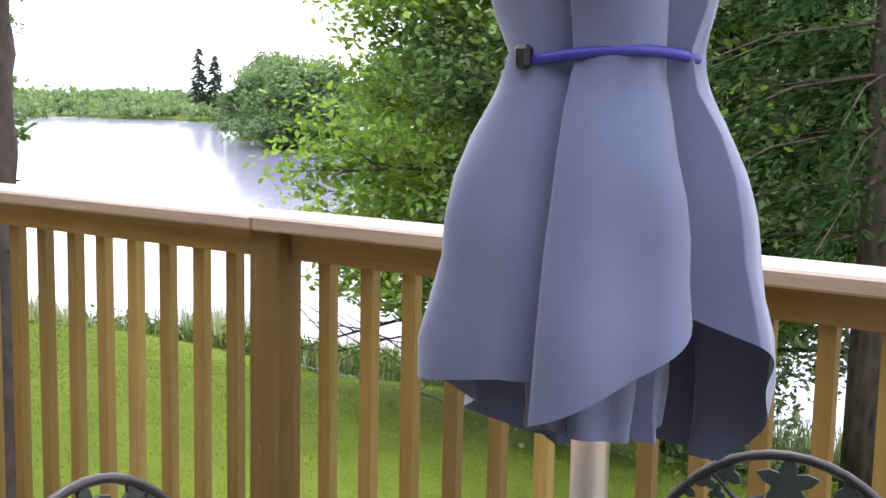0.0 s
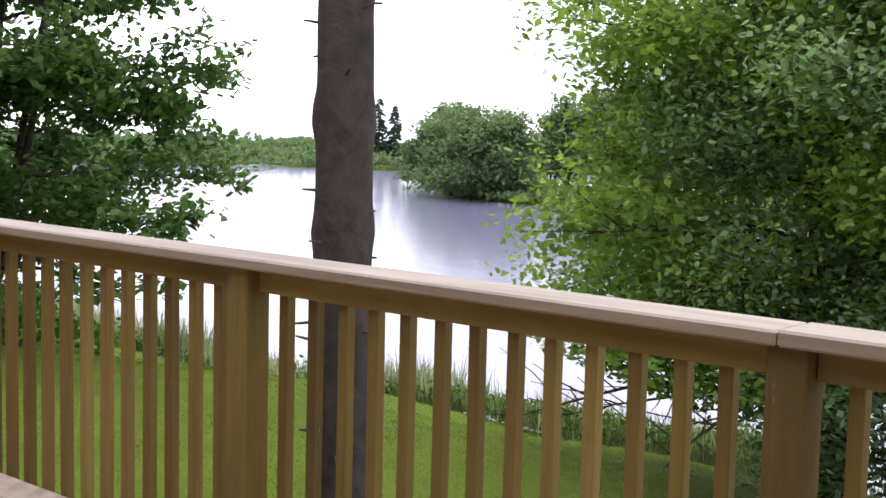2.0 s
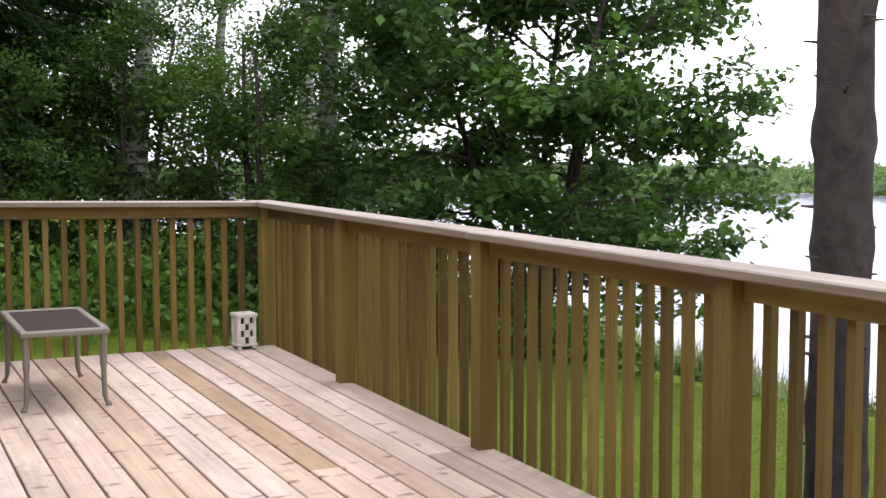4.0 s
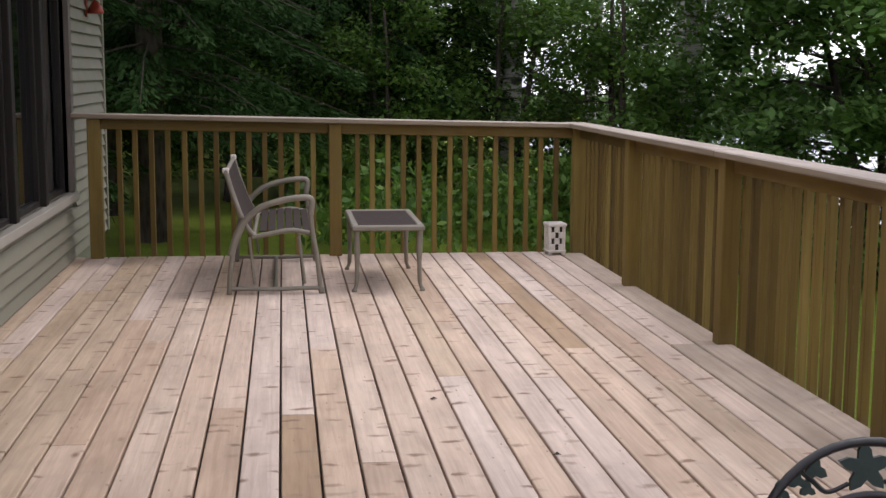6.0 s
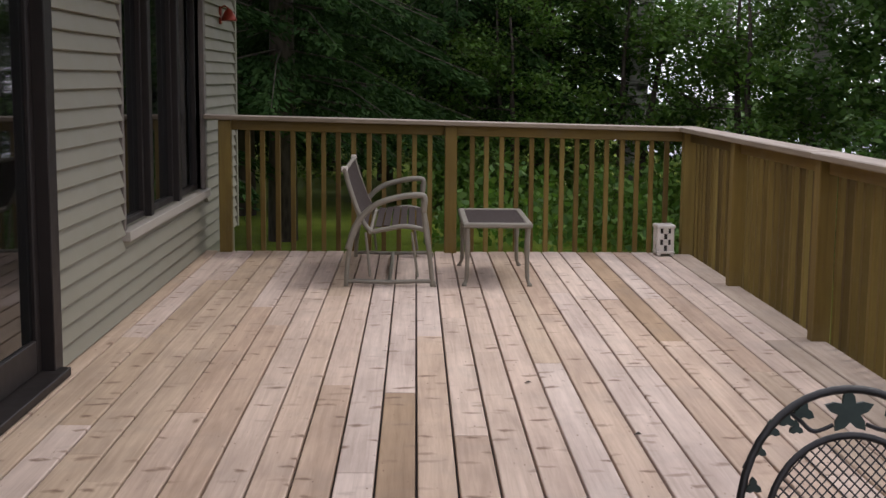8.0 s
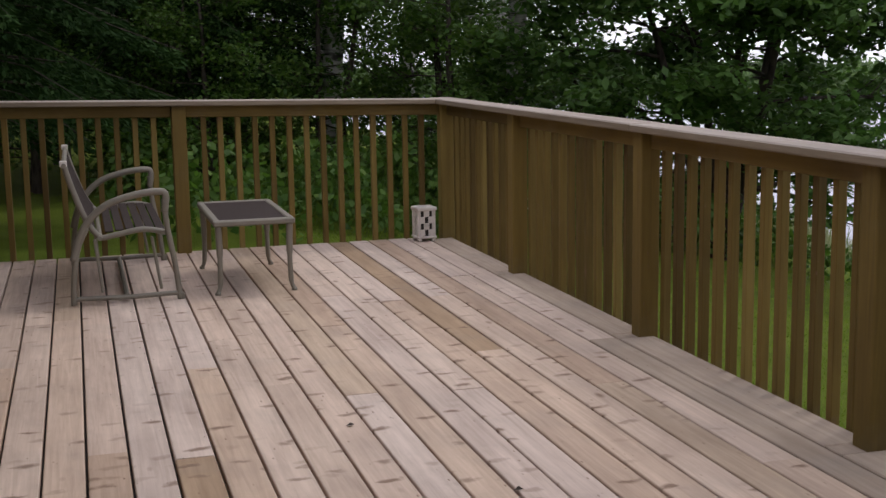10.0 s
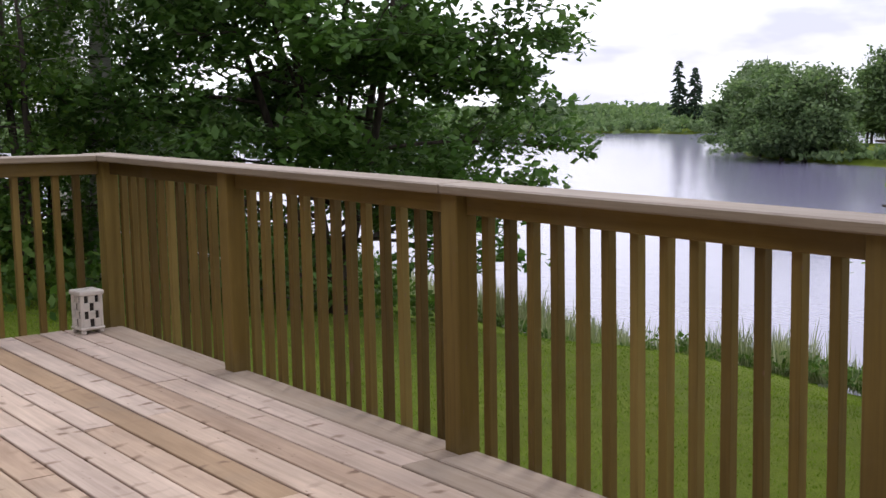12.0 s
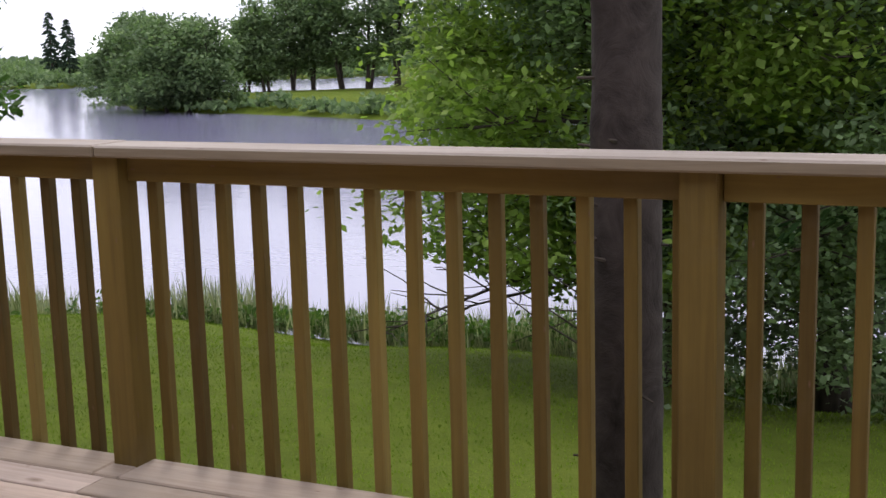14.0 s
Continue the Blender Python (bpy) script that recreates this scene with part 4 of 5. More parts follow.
def umbrella(at):
    """A closed market umbrella: pole in a base, folded canopy tied with a strap."""
    u = thing("patio_umbrella", "closed slate blue canvas patio umbrella tied with a strap", "umbrella", at)
    part("pole", Geo().tube([(0, 0, 0.03), (0, 0, 2.62)], 0.019, 16), M_pole, u, "pale metal pole", smooth=True)
    part("base", Geo().lathe([(0.0, 0.0), (0.24, 0.0), (0.25, 0.02), (0.22, 0.05), (0.06, 0.075), (0.035, 0.2), (0.021, 0.2)], 28), M_iron, u, "dark round base")
    part("finial", Geo().lathe([(0.02, 2.6), (0.03, 2.63), (0.025, 2.67), (0.0, 2.69)], 12), M_pole, u)
    folds, steps = 5, 240
    phase = radians(187)
    prof = [(0.98, 0.16), (1.09, 0.166), (1.14, 0.164), (1.2, 0.149), (1.25, 0.141), (1.29, 0.129), (1.34, 0.11), (1.375, 0.088), (1.392, 0.083), (1.41, 0.088), (1.46, 0.102), (1.6, 0.114), (1.75, 0.118), (1.95, 0.105), (2.25, 0.075), (2.6, 0.022)]
    pz, pr = [p[0] for p in prof], [p[1] for p in prof]

    def skirt(scale, hems, depth, z_top, z_end):
        """One layer of hanging cloth: each panel laps over the next, its hem runs from a low corner up to a high one."""
        vs, fs = [], []
        rows = [k / 40 for k in range(41)]
        for f in rows:
            for s in range(steps):
                t = 2 * math.pi * s / steps
                q = ((t - phase) * folds / (2 * math.pi)) % folds
                k = int(q) % folds
                fr = q - int(q)
                low, high = hems[k]
                hem = low + (high - low) * min(1.0, fr * 1.25) ** 1.15
                z = z_top + (hem - z_top) * f
                pinch = math.exp(-((z - 1.39) / 0.05) ** 2)
                d = depth * (0.8 + 0.2 * math.sin(k * 2.3 + 1)) * (1 - 0.25 * pinch)
                r = float(np.interp(z, pz, pr)) * scale * (1 - d * fr ** 2.4)
                r *= 1 + 0.035 * math.sin(k * 1.7 + z * 9 + fr * 3) + (0.16 if z < 1.42 else 0.1) * math.sin(fr * 11 + k) * (1.42 - z)
                r += 0.0025 * math.sin(z * 43 + k * 2 + fr * 5)
                vs.append((r * math.cos(t), r * math.sin(t), z))
        for i in range(len(rows) - 1):
            for s in range(steps):
                s2 = (s + 1) % steps
                fs.append(((i + 1) * steps + s, (i + 1) * steps + s2, i * steps + s2, i * steps + s))
        return Geo().add(vs, fs)

    part("canopy", skirt(1.045, [(1.085, 1.165), (1.15, 1.0), (0.995, 0.985), (0.985, 1.06), (1.09, 1.115)], 0.38, 2.6, 1.0), M_cloth, u, "folded slate blue canvas", smooth=True)
    part("inner_fold", skirt(0.42, [(1.05, 1.04), (1.04, 1.05), (1.03, 1.04), (1.03, 1.04), (1.04, 1.05)], 0.3, 1.36, 0.95), M_cloth, u, "tucked inner folds of slate blue canvas", smooth=True)
    part("strap", Geo().tube([(0.0885 * math.cos(a), 0.0885 * math.sin(a), 1.394 + 0.006 * math.sin(a * 2)) for a in np.linspace(0, 2 * math.pi, 40, endpoint=False)], 0.0052, 8, True), M_strap, u, "bright blue tie strap", smooth=True)
    part("buckle", Geo().box(-0.094, -0.08, 0.03, 0.046, 1.382, 1.404), M_iron, u)
    for k in range(folds):
        a = 2 * math.pi * k / folds + phase + 0.3
        part("rib", Geo().tube([(0.07 * math.cos(a), 0.07 * math.sin(a), 1.14), (0.025 * math.cos(a), 0.025 * math.sin(a), 2.5)], 0.006, 6), M_iron, u)
    return u


umbrella((0.925, -8.567, 0.0))
tagged(part("dead_leaf", Geo().add([(0.64, -4.35, 0.004), (0.66, -4.34, 0.012), (0.675, -4.345, 0.005), (0.655, -4.365, 0.008)], [(0, 1, 2, 3)]), M_bark_dark), "small dry brown leaf lying on the deck", "leaf")
tagged(part("dead_leaf", Geo().add([(1.0, -5.2, 0.004), (1.02, -5.19, 0.014), (1.035, -5.2, 0.005), (1.01, -5.215, 0.009)], [(0, 1, 2, 3)]), M_bark_dark), "small dry brown leaf lying on the deck", "leaf")


# ---- trees ----
def broadleaf(name, label, at, height, spread, trunks, leaves, size, material, bark, seed, low=0.15, limbs=16, droop=0.1, flat=0.5, clump=0.25, taper=0.55, single=False, twigs=11, bottom=0.35, under=0.0, lowest=1.0, rise=(1.0, 1.0), lean_out=0.16):
    """A broad-leaved tree: tapered trunk or trunks, limbs, twigs and single leaves gathered round the twigs."""
    rs = np.random.RandomState(seed)
    tree = thing(name, label, "tree", at)
    tips = []
    wood_geo, joined = Geo(), Geo()
    for k in range(trunks):
        lean = rs.uniform(-lean_out, lean_out, 2) * (1 if trunks > 1 else 0.4)
        if lean_out > 0.2:
            lean = lean_out * rs.uniform(0.5, 1.0) * np.array([math.cos(k * 2.4), math.sin(k * 2.4)])
        pts, rad = [], []
        n = 9
        off = rs.uniform(-0.18, 0.18, 2) * (trunks > 1)
        wob = np.cumsum(rs.uniform(-0.12, 0.12, (n, 2)), 0) * (height / 10)
        top = height * rs.uniform(0.82, 0.95)
        for i in range(n):
            f = i / (n - 1)
            pts.append((off[0] + lean[0] * f * height + wob[i, 0] * f, off[1] + lean[1] * f * height + wob[i, 1] * f, -0.15 + f * top))
            rad.append((0.021 * height / math.sqrt(trunks)) * (1 - 0.85 * f) + 0.012)
        rad[0] *= 1.35
        wood_geo.tube(pts, rad, 9)
        P = np.array(pts)
        for j in range(limbs // trunks):
            limb_geo = Geo() if single else joined
            f = low + (0.95 - low) * (j + rs.uniform(0, 1)) / (limbs // trunks)
            base = np.array([np.interp(f, np.linspace(0, 1, n), P[:, a]) for a in range(3)])
            az = j * 2.4 + k * 1.1 + rs.uniform(-0.5, 0.5)
            length = spread * (1 - taper * f) * min(1.0, lowest + 2.4 * f) * rs.uniform(0.72, 1.05)
            up = rs.uniform(0.1, 0.4) * (0.3 + 1.4 * f) * rs.uniform(*rise)
            lp = []
            for i in range(6):
                g = i / 5
                lp.append(base + np.array([math.cos(az) * length * g, math.sin(az) * length * g, length * (up * g - droop * 1.6 * g * g)]) + rs.uniform(-0.08, 0.08, 3) * length * 0.25 * g)
            limb_geo.tube(lp, [max(0.006, 0.011 * length * (1 - 0.85 * i / 5)) for i in range(6)], 6)
            LP = np.array(lp)
            for s in range(twigs):
                g = 0.3 + 0.7 * (s + rs.uniform(0, 1)) / twigs
                p = np.array([np.interp(g, np.linspace(0, 1, 6), LP[:, a]) for a in range(3)])
                az2 = az + rs.choice((-1, 1)) * rs.uniform(0.3, 1.4)
                l2 = length * rs.uniform(0.14, 0.34) * (1.25 - 0.5 * g)
                q = p + np.array([math.cos(az2) * l2, math.sin(az2) * l2, l2 * rs.uniform(-0.4, 0.85)])
                limb_geo.tube([p, (p + q) / 2 + rs.uniform(-0.05, 0.05, 3), q], [0.012, 0.008, 0.004], 4)
                m = 4
                for w in range(m):
                    tips.append(p + (q - p) * (0.35 + 0.75 * w / (m - 1)) + rs.uniform(-0.12, 0.12, 3))
                    e = p + (q - p) * rs.uniform(0.4, 1.1) + rs.normal(0, 0.3, 3) * np.array([1, 1, 0.5]) * min(1.0, l2)
                    tips.append(e)
            if single:
                part("limb", limb_geo, bark, tree)
    tips = np.array(tips)
    c = tips[rs.randint(0, len(tips), leaves)] + np.clip(rs.normal(0, 1, (leaves, 3)), -1.9, 1.9) * np.array([clump, clump, clump * 0.8])
    c = c[c[:, 2] > bottom + under * np.maximum(0, np.hypot(c[:, 0], c[:, 1]) - 1.6)]
    n = len(c)
    along = unit(np.stack([rs.normal(0, 1, n), rs.normal(0, 1, n), rs.normal(-0.35, 0.5, n)], 1))
    nrm = unit(np.stack([rs.normal(0, flat, n), rs.normal(0, flat, n), np.ones(n)], 1))
    across = unit(np.cross(nrm, along))
    ln = size * rs.uniform(0.65, 1.25, n)
    part("trunk", wood_geo, bark, tree, smooth=True)
    if not single:
        part("branchwork", joined, bark, tree)
    part("crown", cards("crown", c, along, across, ln, ln * rs.uniform(0.5, 0.75, n), material), None, tree)
    return tree


def conifer(name, label, at, height, spread, seed, material, bark, first=0.04, whorls=26, sprays=120, size=0.3, tilt=-0.25):
    """A spruce: straight trunk, whorls of drooping branches carrying flat needle sprays."""
    rs = np.random.RandomState(seed)
    tree = thing(name, label, "tree", at)
    part("trunk", Geo().tube([(0, 0, -0.2), (0.02, 0.01, height * 0.35), (0, 0, height * 0.7), (0, 0.02, height)], [0.017 * height, 0.012 * height, 0.006 * height, 0.01], 9), bark, tree, smooth=True)
    limb = Geo()
    cs, al = [], []
    for w in range(whorls):
        f = first + (0.98 - first) * w / (whorls - 1)
        z = f * height
        length = spread * (1 - f) ** 0.75 + 0.25
        for b in range(6):
            az = rs.uniform(0, 2 * math.pi)
            l = length * rs.uniform(0.7, 1.1)
            d = np.array([math.cos(az), math.sin(az), 0])
            tip = np.array([0, 0, z]) + d * l + np.array([0, 0, tilt * l])
            mid = np.array([0, 0, z]) + d * l * 0.55 + np.array([0, 0, tilt * l * 0.3])
            limb.tube([(0, 0, z), mid, tip], [0.02, 0.012, 0.004], 4)
            k = max(6, int(sprays * l / spread))
            g = rs.uniform(0.12, 1.0, k) ** 0.8
            base = np.where(g[:, None] < 0.55, np.array([0, 0, z]) + (mid - np.array([0, 0, z])) * (g[:, None] / 0.55), mid + (tip - mid) * ((g[:, None] - 0.55) / 0.45))
            side = rs.uniform(-1, 1, k)
            cr = np.array([-d[1], d[0], 0])
            spread_w = 0.32 * l * (1.1 - g)
            c = base + cr * (side * spread_w)[:, None] + np.stack([np.zeros(k), np.zeros(k), -np.abs(rs.normal(0, 0.12, k)) - 0.12 * np.abs(side)], 1)
            a = d * 0.8 + cr * side[:, None] * 0.9 + np.stack([rs.normal(0, .2, k), rs.normal(0, .2, k), rs.uniform(-0.9, 0.1, k)], 1)
            cs.append(c)
            al.append(a)
    cs, al = np.concatenate(cs), unit(np.concatenate(al))
    n = len(cs)
    across = unit(np.cross(al, unit(rs.normal(0, 1, (n, 3)))))
    ln = size * rs.uniform(0.6, 1.3, n)
    part("branchwork", limb, bark, tree)
    part("crown", cards("crown", cs, al, across, ln, ln * 0.3, material), None, tree)
    return tree


def ground_pos(x, y):
    return (x, y, ground_at(x, y))


# the bare spruce trunk beside the railing
def near_spruce():
    at = (3.187, -4.7)
    gz = ground_at(*at)
    t = thing("spruce_tree", "tall spruce with a bare knotty trunk beside the deck", "tree", (*at, gz))
    rs = np.random.RandomState(5)
    geo = Geo()
    vs, fs = [], []
    sides, rings = 28, 90
    H = 11.0
    knots = [(rs.uniform(0.2, 5.5), rs.uniform(0, 6.28), rs.uniform(0.008, 0.022)) for _ in range(34)] + [(2.75, 2.5, 0.022), (2.3, -0.6, 0.013), (2.75, -0.5, 0.018), (2.3, 2.5, 0.015)]
    for i in range(rings):
        z = 6.0 * i / (rings - 4) if i < rings - 3 else 6.0 + (H - 6.0) * (i - rings + 4) / 3
        r = 0.128 * (1 - 0.05 * z) * (1 + 0.5 * math.exp(-z / 0.25)) if z < 6 else 0.09 * (H - z) / (H - 6) + 0.01
        for s in range(sides):
            a = 2 * math.pi * s / sides
            rr = r * (1 + 0.03 * noise.noise((math.cos(a) * 3, math.sin(a) * 3, z * 4)))
            for kz, ka, kh in knots:
                da = (a - ka + math.pi) % (2 * math.pi) - math.pi
                rr += kh * math.exp(-((z - kz) / 0.07) ** 2 - (da / 0.45) ** 2)
            vs.append((rr * math.cos(a) + 0.03 * math.sin(z * 0.7), rr * math.sin(a), z))
    for i in range(rings - 1):
        for s in range(sides):
            s2 = (s + 1) % sides
            fs.append((i * sides + s, i * sides + s2, (i + 1) * sides + s2, (i + 1) * sides + s))
    part("trunk", geo.add(vs, fs), M_bark, t, smooth=True)
    for k in range(46):
        z, a = rs.uniform(0.6, 5.0), rs.uniform(0, 6.28)
        r = 0.125 * (1 - 0.062 * z)
        l = rs.uniform(0.03, 0.07)
        d = Vector((math.cos(a), math.sin(a), rs.uniform(-0.2, 0.3)))
        p = Vector((r * math.cos(a), r * math.sin(a), z))
        part("branch_stub", Geo().tube([p - d * 0.02, p + d * l], [0.008, 0.004], 5), M_bark_dark, t)
    limb = Geo()
    cs, al = [], []
    hanging = [(4.2, radians(-37), 0.86), (4.1, radians(-30), 0.56), (4.25, radians(-52), 0.95)]
    for w in range(70 + len(hanging)):
        z = 4.3 + 6.2 * w / 69
        az = rs.uniform(0, 6.28)
        l = (1.9 * (1 - (z - 4.3) / 7.5)) * rs.uniform(0.7, 1.1)
        if w >= 70:
            z, az, l = hanging[w - 70]
        d = np.array([math.cos(az), math.sin(az), 0.0])
        p0 = np.array([0, 0, z])
        tip = p0 + d * l + np.array([0, 0, -0.45 * l if w < 70 else -0.6])
        limb.tube([p0, (p0 + tip) / 2 + np.array([0, 0, 0.1]), tip], [0.02, 0.013, 0.004], 5)
        k = 130
        g = rs.uniform(0.25, 1.0, k)
        near = 1.0 if w < 70 else 0.3
        c = p0 + (tip - p0) * g[:, None] + near * np.stack([rs.normal(0, 0.1, k), rs.normal(0, 0.1, k), -np.abs(rs.normal(0, 0.22, k))], 1)
        cs.append(c)
        al.append(np.stack([rs.normal(0, .3, k), rs.normal(0, .3, k), -np.ones(k)], 1))
    cs, al = np.concatenate(cs), unit(np.concatenate(al))
    n = len(cs)
    ac = unit(np.cross(al, unit(rs.normal(0, 1, (n, 3)))))
    ln = rs.uniform(0.035, 0.1, n)
    part("branchwork", limb, M_bark_dark, t)
    part("crown", cards("crown", cs, al, ac, ln, ln * 0.22, M_needle), None, t)


near_spruce()

broadleaf("maple_tree", "leafy bright green maple at the water's edge", ground_pos(15.1, -1.75), 10.0, 5.2, 3, 125000, 0.122, M_leaf_bright, M_bark_dark, 3, low=0.16, limbs=57, droop=0.1, clump=0.23, taper=0.6, single=True, twigs=15, bottom=1.3, under=0.4, lowest=0.45)
broadleaf("ash_tree", "dense green small-leaved tree beside the maple", ground_pos(14.8, -3.6), 10.0, 4.2, 2, 120000, 0.105, M_leaf_ash, M_bark_dark, 14, low=0.12, limbs=54, droop=0.08, clump=0.25, taper=0.4, single=True, twigs=14, bottom=0.35, under=0.08, lowest=0.6)
broadleaf("oak_tree", "spreading dark green oak near the shore", ground_pos(10.5, 10.9), 9.0, 4.5, 5, 56000, 0.185, M_leaf_dark, M_bark_dark, 9, low=0.12, limbs=75, droop=0.13, clump=0.15, taper=0.45, single=True, twigs=11, bottom=1.15, lowest=0.7, rise=(0.4, 3.4), lean_out=0.3)
broadleaf("shore_tree", "leafy green tree beside the lake", ground_pos(16.8, -9.8), 9.0, 4.0, 1, 42000, 0.13, M_leaf_mid, M_bark_dark, 21, low=0.12, limbs=26, clump=0.28, single=True)
conifer("pine_tree", "dark green pine beside the lake shore", ground_pos(11.9, -6.2), 11.0, 2.6, 31, M_needle, M_bark_dark, first=0.24, whorls=18, sprays=200, size=0.15)

# woods past the end of the deck
wood_a = conifer("spruce_tree", "dense dark green spruce at the edge of the woods", ground_pos(-3.0, 13.0), 14.0, 3.4, 41, M_needle, M_bark_dark, first=0.12, whorls=32, sprays=620, size=0.15)
wood_b = conifer("spruce_tree", "dense dark green spruce at the edge of the woods", ground_pos(1.0, 17.0), 16.0, 3.8, 42, M_needle, M_bark_dark, first=0.16, whorls=34, sprays=620, size=0.16)
rw = random.Random(4)
for i, (x, y) in enumerate(((-4.2, 7.6), (-1.9, 9.4), (-6.5, 15), (-9.5, 19), (-0.6, 21), (-4.5, 21), (2.4, 30), (-2.5, 27), (-8, 27), (-12, 23), (-14, 16), (-5.8, 33), (0.2, 36), (-0.5, 46), (4.5, 48), (9.5, 60), (3.0, 18.2))):
    src = (wood_a, wood_b)[i % 2]
    ob = copy_thing(src, pose(x, y, ground_at(x, y), 0, 0, rw.uniform(0, 360)))
    sc = rw.uniform(0.85, 1.2)
    ob.scale = (sc, sc, sc * rw.uniform(0.9, 1.15))
birch = broadleaf("birch_tree", "slender white-barked birch with light green leaves", ground_pos(7.7, 13.9), 12.0, 2.0, 1, 13000, 0.11, M_leaf_mid, M_birch, 51, low=0.33, limbs=18, clump=0.3)
for x, y in ((5.4, 20.5), (9.6, 20.0), (8.6, 25.5), (11.6, 27.0), (4.6, 16.4)):
    ob = copy_thing(birch, pose(x, y, ground_at(x, y), 0, 0, rw.uniform(0, 360)))
young = broadleaf("young_tree", "young bright green tree in front of the dark woods", ground_pos(4.4, 15.6), 5.6, 2.3, 2, 12000, 0.12, M_leaf_mid, M_bark_dark, 61, low=0.12, limbs=20, clump=0.26)
for x, y in ((2.0, 14.5), (7.6, 16.4), (6.2, 13.0), (-1.0, 15.2), (9.6, 16.6), (12.0, 21.0)):
    ob = copy_thing(young, pose(x, y, ground_at(x, y), 0, 0, rw.uniform(0, 360)))
    sc = rw.uniform(0.75, 1.15)
    ob.scale = (sc, sc, sc)


# ---- far shore ----
def polar(a, d):
    a = radians(a)
    return EYE0[0] + d * math.sin(a), EYE0[1] + d * math.cos(a)


def far_wood(name, label, spots, material, seed, card):
    """A stretch of distant trees as one mesh of small leaf clumps."""
    rs = np.random.RandomState(seed)
    cs, ss = [], []
    for x, y, h, w, n in spots:
        z0 = ground_at(x, y)
        lobes = rs.uniform(-1, 1, (9, 3)) * np.array([w * 0.42, w * 0.42, h * 0.3]) + np.array([0, 0, h * 0.55])
        pick = rs.randint(0, 9, n)
        u = unit(rs.normal(0, 1, (n, 3))) * (rs.uniform(0.35, 1, n) ** 0.5)[:, None] * np.array([w * 0.26, w * 0.26, h * 0.24])
        c = lobes[pick] + u
        c[:, 2] = np.maximum(c[:, 2], 0.15)
        cs.append(c + np.array([x, y, z0]))
        ss.append(np.full(n, card * (0.5 + 0.06 * h)))
    c = np.concatenate(cs)
    s = np.concatenate(ss) * rs.uniform(0.6, 1.3, len(c))
    n = len(c)
    al = unit(rs.normal(0, 1, (n, 3)))
    ac = unit(np.cross(al, unit(rs.normal(0, 1, (n, 3)))))
    ob = new(name, cards(name, c, al, ac, s, s * 0.7, material))
    return tagged(ob, label, "woods", kind="stuff")


rf = random.Random(8)
spots = []
for i in range(190):
    a = rf.uniform(14, 64)
    d = rf.uniform(153, 200)
    spots.append((*polar(a, d), rf.uniform(1.2, 2.8) * (0.85 if 40 < a < 47 else 1), rf.uniform(3, 7), 170))
for i in range(150):
    a = 14 + 50 * i / 149
    spots.append((*polar(a, float(far_edge(np.array([a]))[0][0]) + rf.uniform(0.5, 5)), rf.uniform(0.9, 2.0), rf.uniform(2.5, 4.5), 90))
for i in range(60):
    a = 49 + 38 * i / 59
    spots.append((*polar(a, float(far_edge(np.array([a]))[1][0]) + rf.uniform(1, 4)), rf.uniform(0.6, 1.3), rf.uniform(1.5, 4), 90))
far_wood("far_shrubs", "shrubs along the far shore, their green paled for haze", spots, M_far_leaf, 1, 0.9)
spots = []
for i in range(260):
    a = rf.uniform(10, 66)
    d = rf.uniform(178, 225)
    spots.append((*polar(a, d), rf.uniform(1.7, 3.1), rf.uniform(6, 14), 170))
far_wood("far_hills_woods", "low wooded hills beyond the lake", spots, M_far_leaf, 2, 1.6)
for a, d, h, w in ((49.7, 108, 6.0, 4.5), (50.6, 99, 6.4, 6), (51.6, 95.5, 7.0, 6.5), (52.6, 94, 6.8, 6), (53.5, 93.5, 6.2, 5), (49.9, 112, 7.6, 2.6), (51.0, 110, 8.0, 3.2)):
    x, y = polar(a, d)
    z = ground_at(x, y)
    ob = broadleaf("willow_tree", "rounded green willow on the far point", (x, y, z), h, w * 0.55, 3, 7500, 0.36, M_far_leaf, M_bark_dark, int(a * 10), low=0.12, limbs=18, clump=0.55)
for a, d, h, w in ((55.2, 112, 6.6, 4), (56.1, 110, 7.8, 4.5), (57.2, 112, 8.6, 5), (58.2, 113, 10.2, 6), (59.4, 112, 10.8, 6), (60.6, 110, 11.4, 7), (62.0, 108, 12, 7), (63.6, 106, 12.8, 7), (65.4, 104, 13, 7), (67.4, 102, 13, 7), (69.5, 100, 13, 7), (72, 98, 13, 7), (75, 97, 13, 7), (78, 96, 13, 7), (82, 95, 13, 8), (86, 95, 13, 8)):
    x, y = polar(a, d)
    ob = broadleaf("far_tree", "tall green tree on the grassy far bank", (x, y, ground_at(x, y)), h, w * 0.5, 2, 6000, 0.4, M_far_leaf, M_bark_dark, int(a * 7), low=0.22, limbs=18, clump=0.6)
for a, h in ((47.15, 8.2), (47.85, 7.4)):
    x, y = polar(a, 156)
    conifer("far_spruce", "dark pointed spruce standing on the far shore", (x, y, ground_at(x, y)), h, 1.5, int(a * 10), M_far_needle, M_bark_dark, first=0.04, whorls=20, sprays=30, size=0.6)


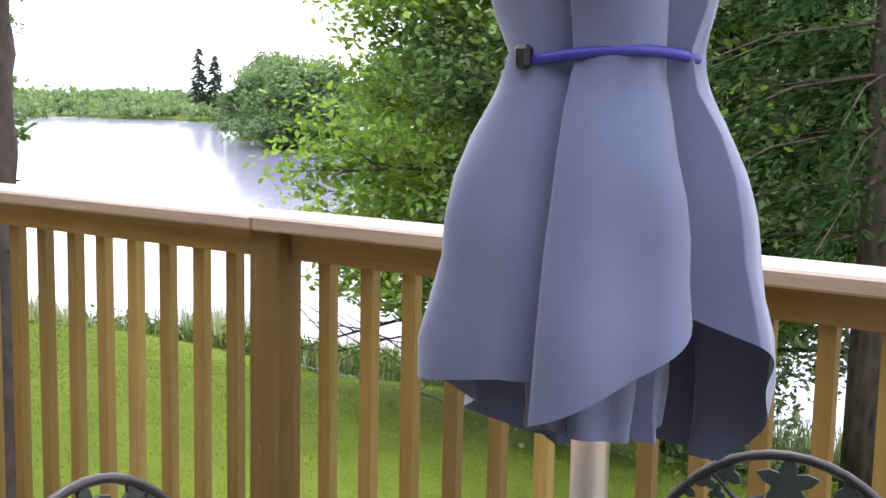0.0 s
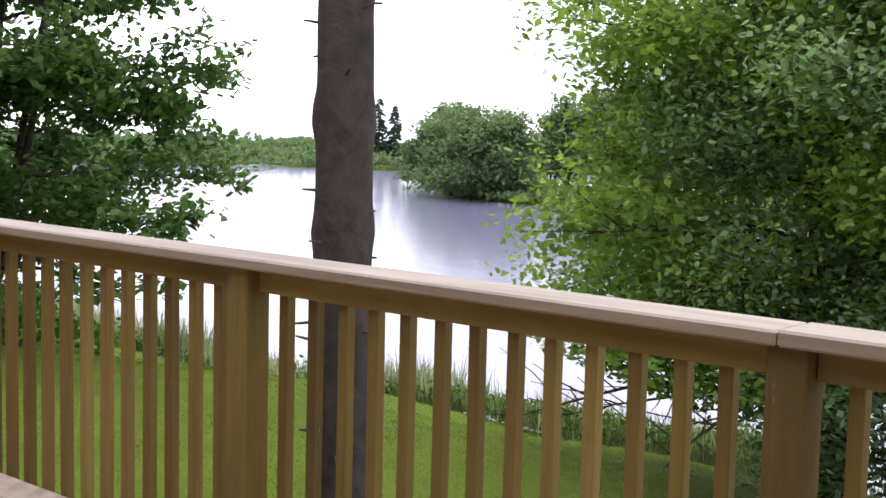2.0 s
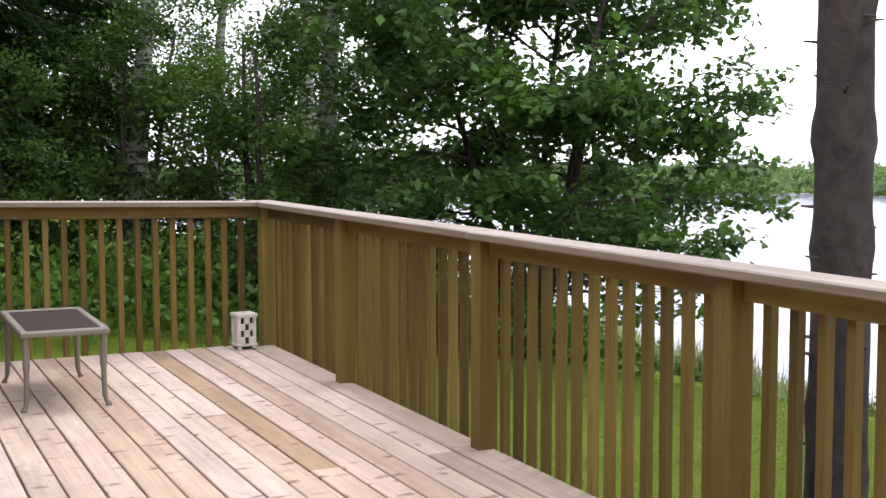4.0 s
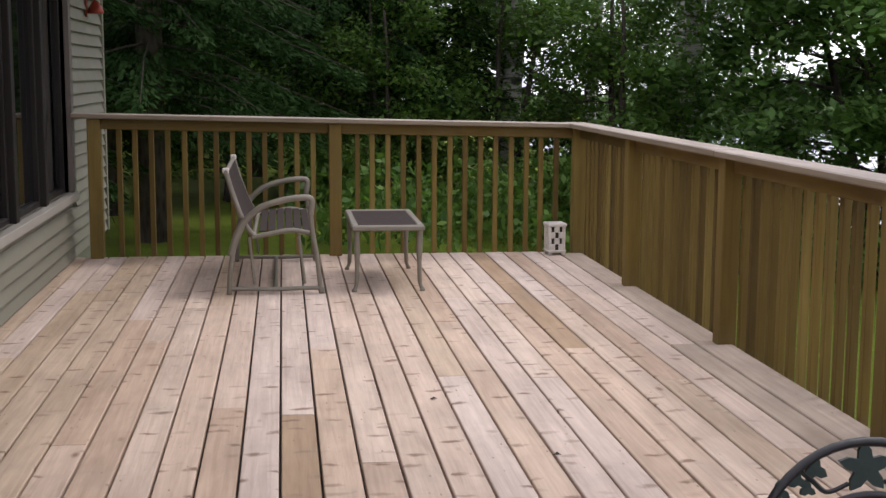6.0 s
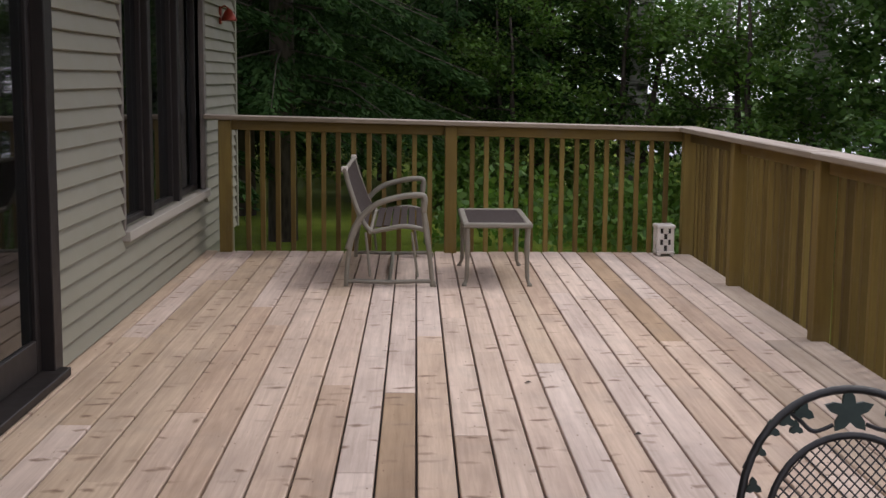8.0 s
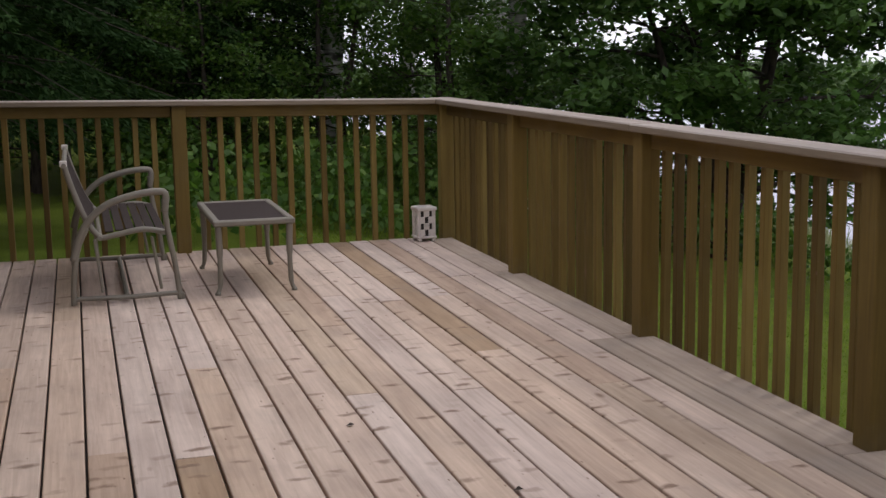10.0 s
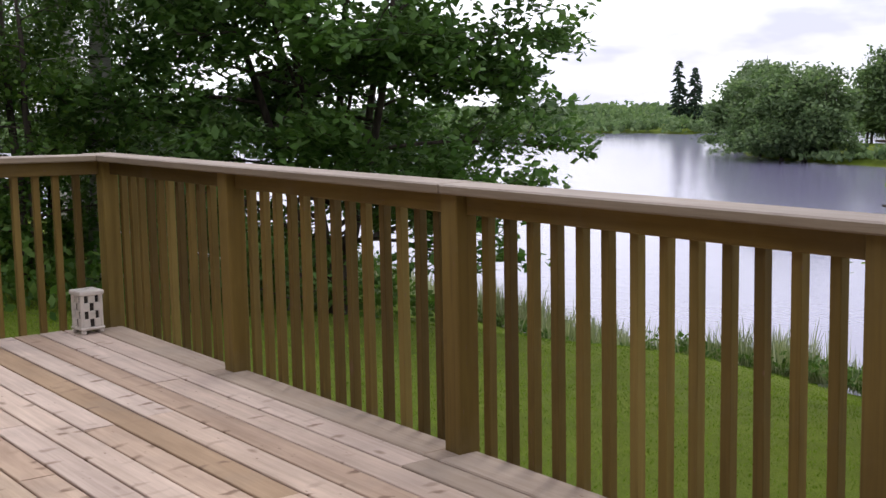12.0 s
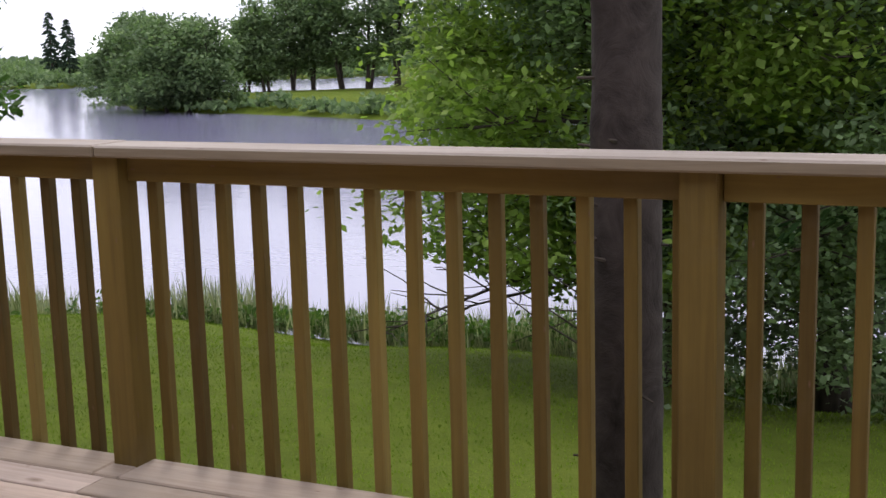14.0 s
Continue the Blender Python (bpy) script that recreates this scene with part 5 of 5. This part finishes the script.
# ---- shore plants and lawn ----
def reeds():
    rs = np.random.RandomState(17)
    n = 26000
    y = rs.uniform(-14, 24, n)
    edge = 18.6 + 0.5 * np.sin(y * 0.35) + 0.35 * np.sin(y * 0.9 + 1)
    x = edge - 0.3 + rs.normal(0, 0.55, n)
    dens = 0.5 + 0.5 * np.sin(y * 1.3) * np.sin(y * 0.37 + 2)
    keep = rs.uniform(0, 1, n) < 0.35 + 0.65 * dens
    x, y, dens = x[keep], y[keep], dens[keep]
    n = len(x)
    z = np.maximum(ground_height(x, y), WATER_Z)
    h = rs.uniform(0.4, 1.15, n) * (0.55 + 0.6 * dens)
    al = unit(np.stack([rs.normal(0, .22, n), rs.normal(0, .22, n), np.ones(n)], 1))
    c = np.stack([x, y, z], 1) + al * (h * 0.5)[:, None]
    ac = unit(np.cross(al, rs.normal(0, 1, (n, 3))))
    tagged(new("shore_reeds", cards("shore_reeds", c, al, ac, h, rs.uniform(0.012, 0.035, n), M_reed)), "tall grey-green reeds and weeds along the shore", "reeds", kind="stuff")
    n = 30000
    y = rs.uniform(-14, 24, n)
    x = 18.2 + 0.5 * np.sin(y * 0.35) + 0.35 * np.sin(y * 0.9 + 1) + rs.normal(0, 0.5, n)
    bush = np.clip(np.sin(y * 0.8 + 0.7) * 0.6 + np.sin(y * 2.1) * 0.4, 0, 1)
    z = ground_height(x, y) + rs.uniform(0.03, 0.3, n) + bush * rs.uniform(0, 0.5, n) + 0.45 * np.exp(-((y - 3.5) / 3.5) ** 2) * rs.uniform(0, 1, n)
    al = unit(rs.normal(0, 1, (n, 3)))
    ac = unit(np.cross(al, rs.normal(0, 1, (n, 3))))
    s = rs.uniform(0.07, 0.15, n)
    tagged(new("shore_shrubs", cards("shore_shrubs", np.stack([x, y, z], 1), al, ac, s, s * 0.6, M_leaf_mid)), "low dark green shrubs along the shore", "shrubs", kind="stuff")


reeds()


def undergrowth():
    """Leafy brush at the edge of the woods, thick in some places and open in others."""
    rs = np.random.RandomState(29)
    n = 38000
    x, y = rs.uniform(-1.5, 14.0, n), rs.uniform(7.0, 18.0, n)
    thick = np.sin(x * 1.1 + 0.6) * np.sin(y * 0.9 + 1.3) + 0.5 * np.sin(x * 2.7 + y * 1.9)
    keep = (thick > -0.1) & (y > 7.6 + 0.45 * np.maximum(0, x - 5)) & (x + 0.2 * rs.normal(0, 1, n) > 0.2)
    x, y, thick = x[keep], y[keep], thick[keep]
    n = len(x)
    h = 0.25 + 1.1 * np.clip(thick + 0.2, 0, 1)
    z = ground_height(x, y) + h * rs.uniform(0.05, 1, n) ** 0.8
    al = unit(rs.normal(0, 1, (n, 3)))
    ac = unit(np.cross(al, rs.normal(0, 1, (n, 3))))
    s = rs.uniform(0.1, 0.2, n)
    tagged(new("undergrowth", cards("undergrowth", np.stack([x, y, z], 1), al, ac, s, s * 0.6, M_leaf_mid)), "leafy green undergrowth at the edge of the woods", "shrubs", kind="stuff")


undergrowth()


def grass():
    rs = np.random.RandomState(23)
    n = 90000
    x = 2.6 + 15.5 * rs.uniform(0, 1, n) ** 1.2
    y = rs.uniform(-9, 16, n)
    z = ground_height(x, y)
    al = unit(np.stack([rs.normal(0, .5, n), rs.normal(0, .5, n), np.ones(n)], 1))
    h = rs.uniform(0.025, 0.05, n)
    ac = unit(np.cross(al, rs.normal(0, 1, (n, 3))))
    tagged(new("lawn_grass", cards("lawn_grass", np.stack([x, y, z], 1) + al * (h * 0.4)[:, None], al, ac, h, rs.uniform(0.008, 0.016, n), M_grass)), "short blades of mown lawn grass", "grass", kind="stuff")


grass()
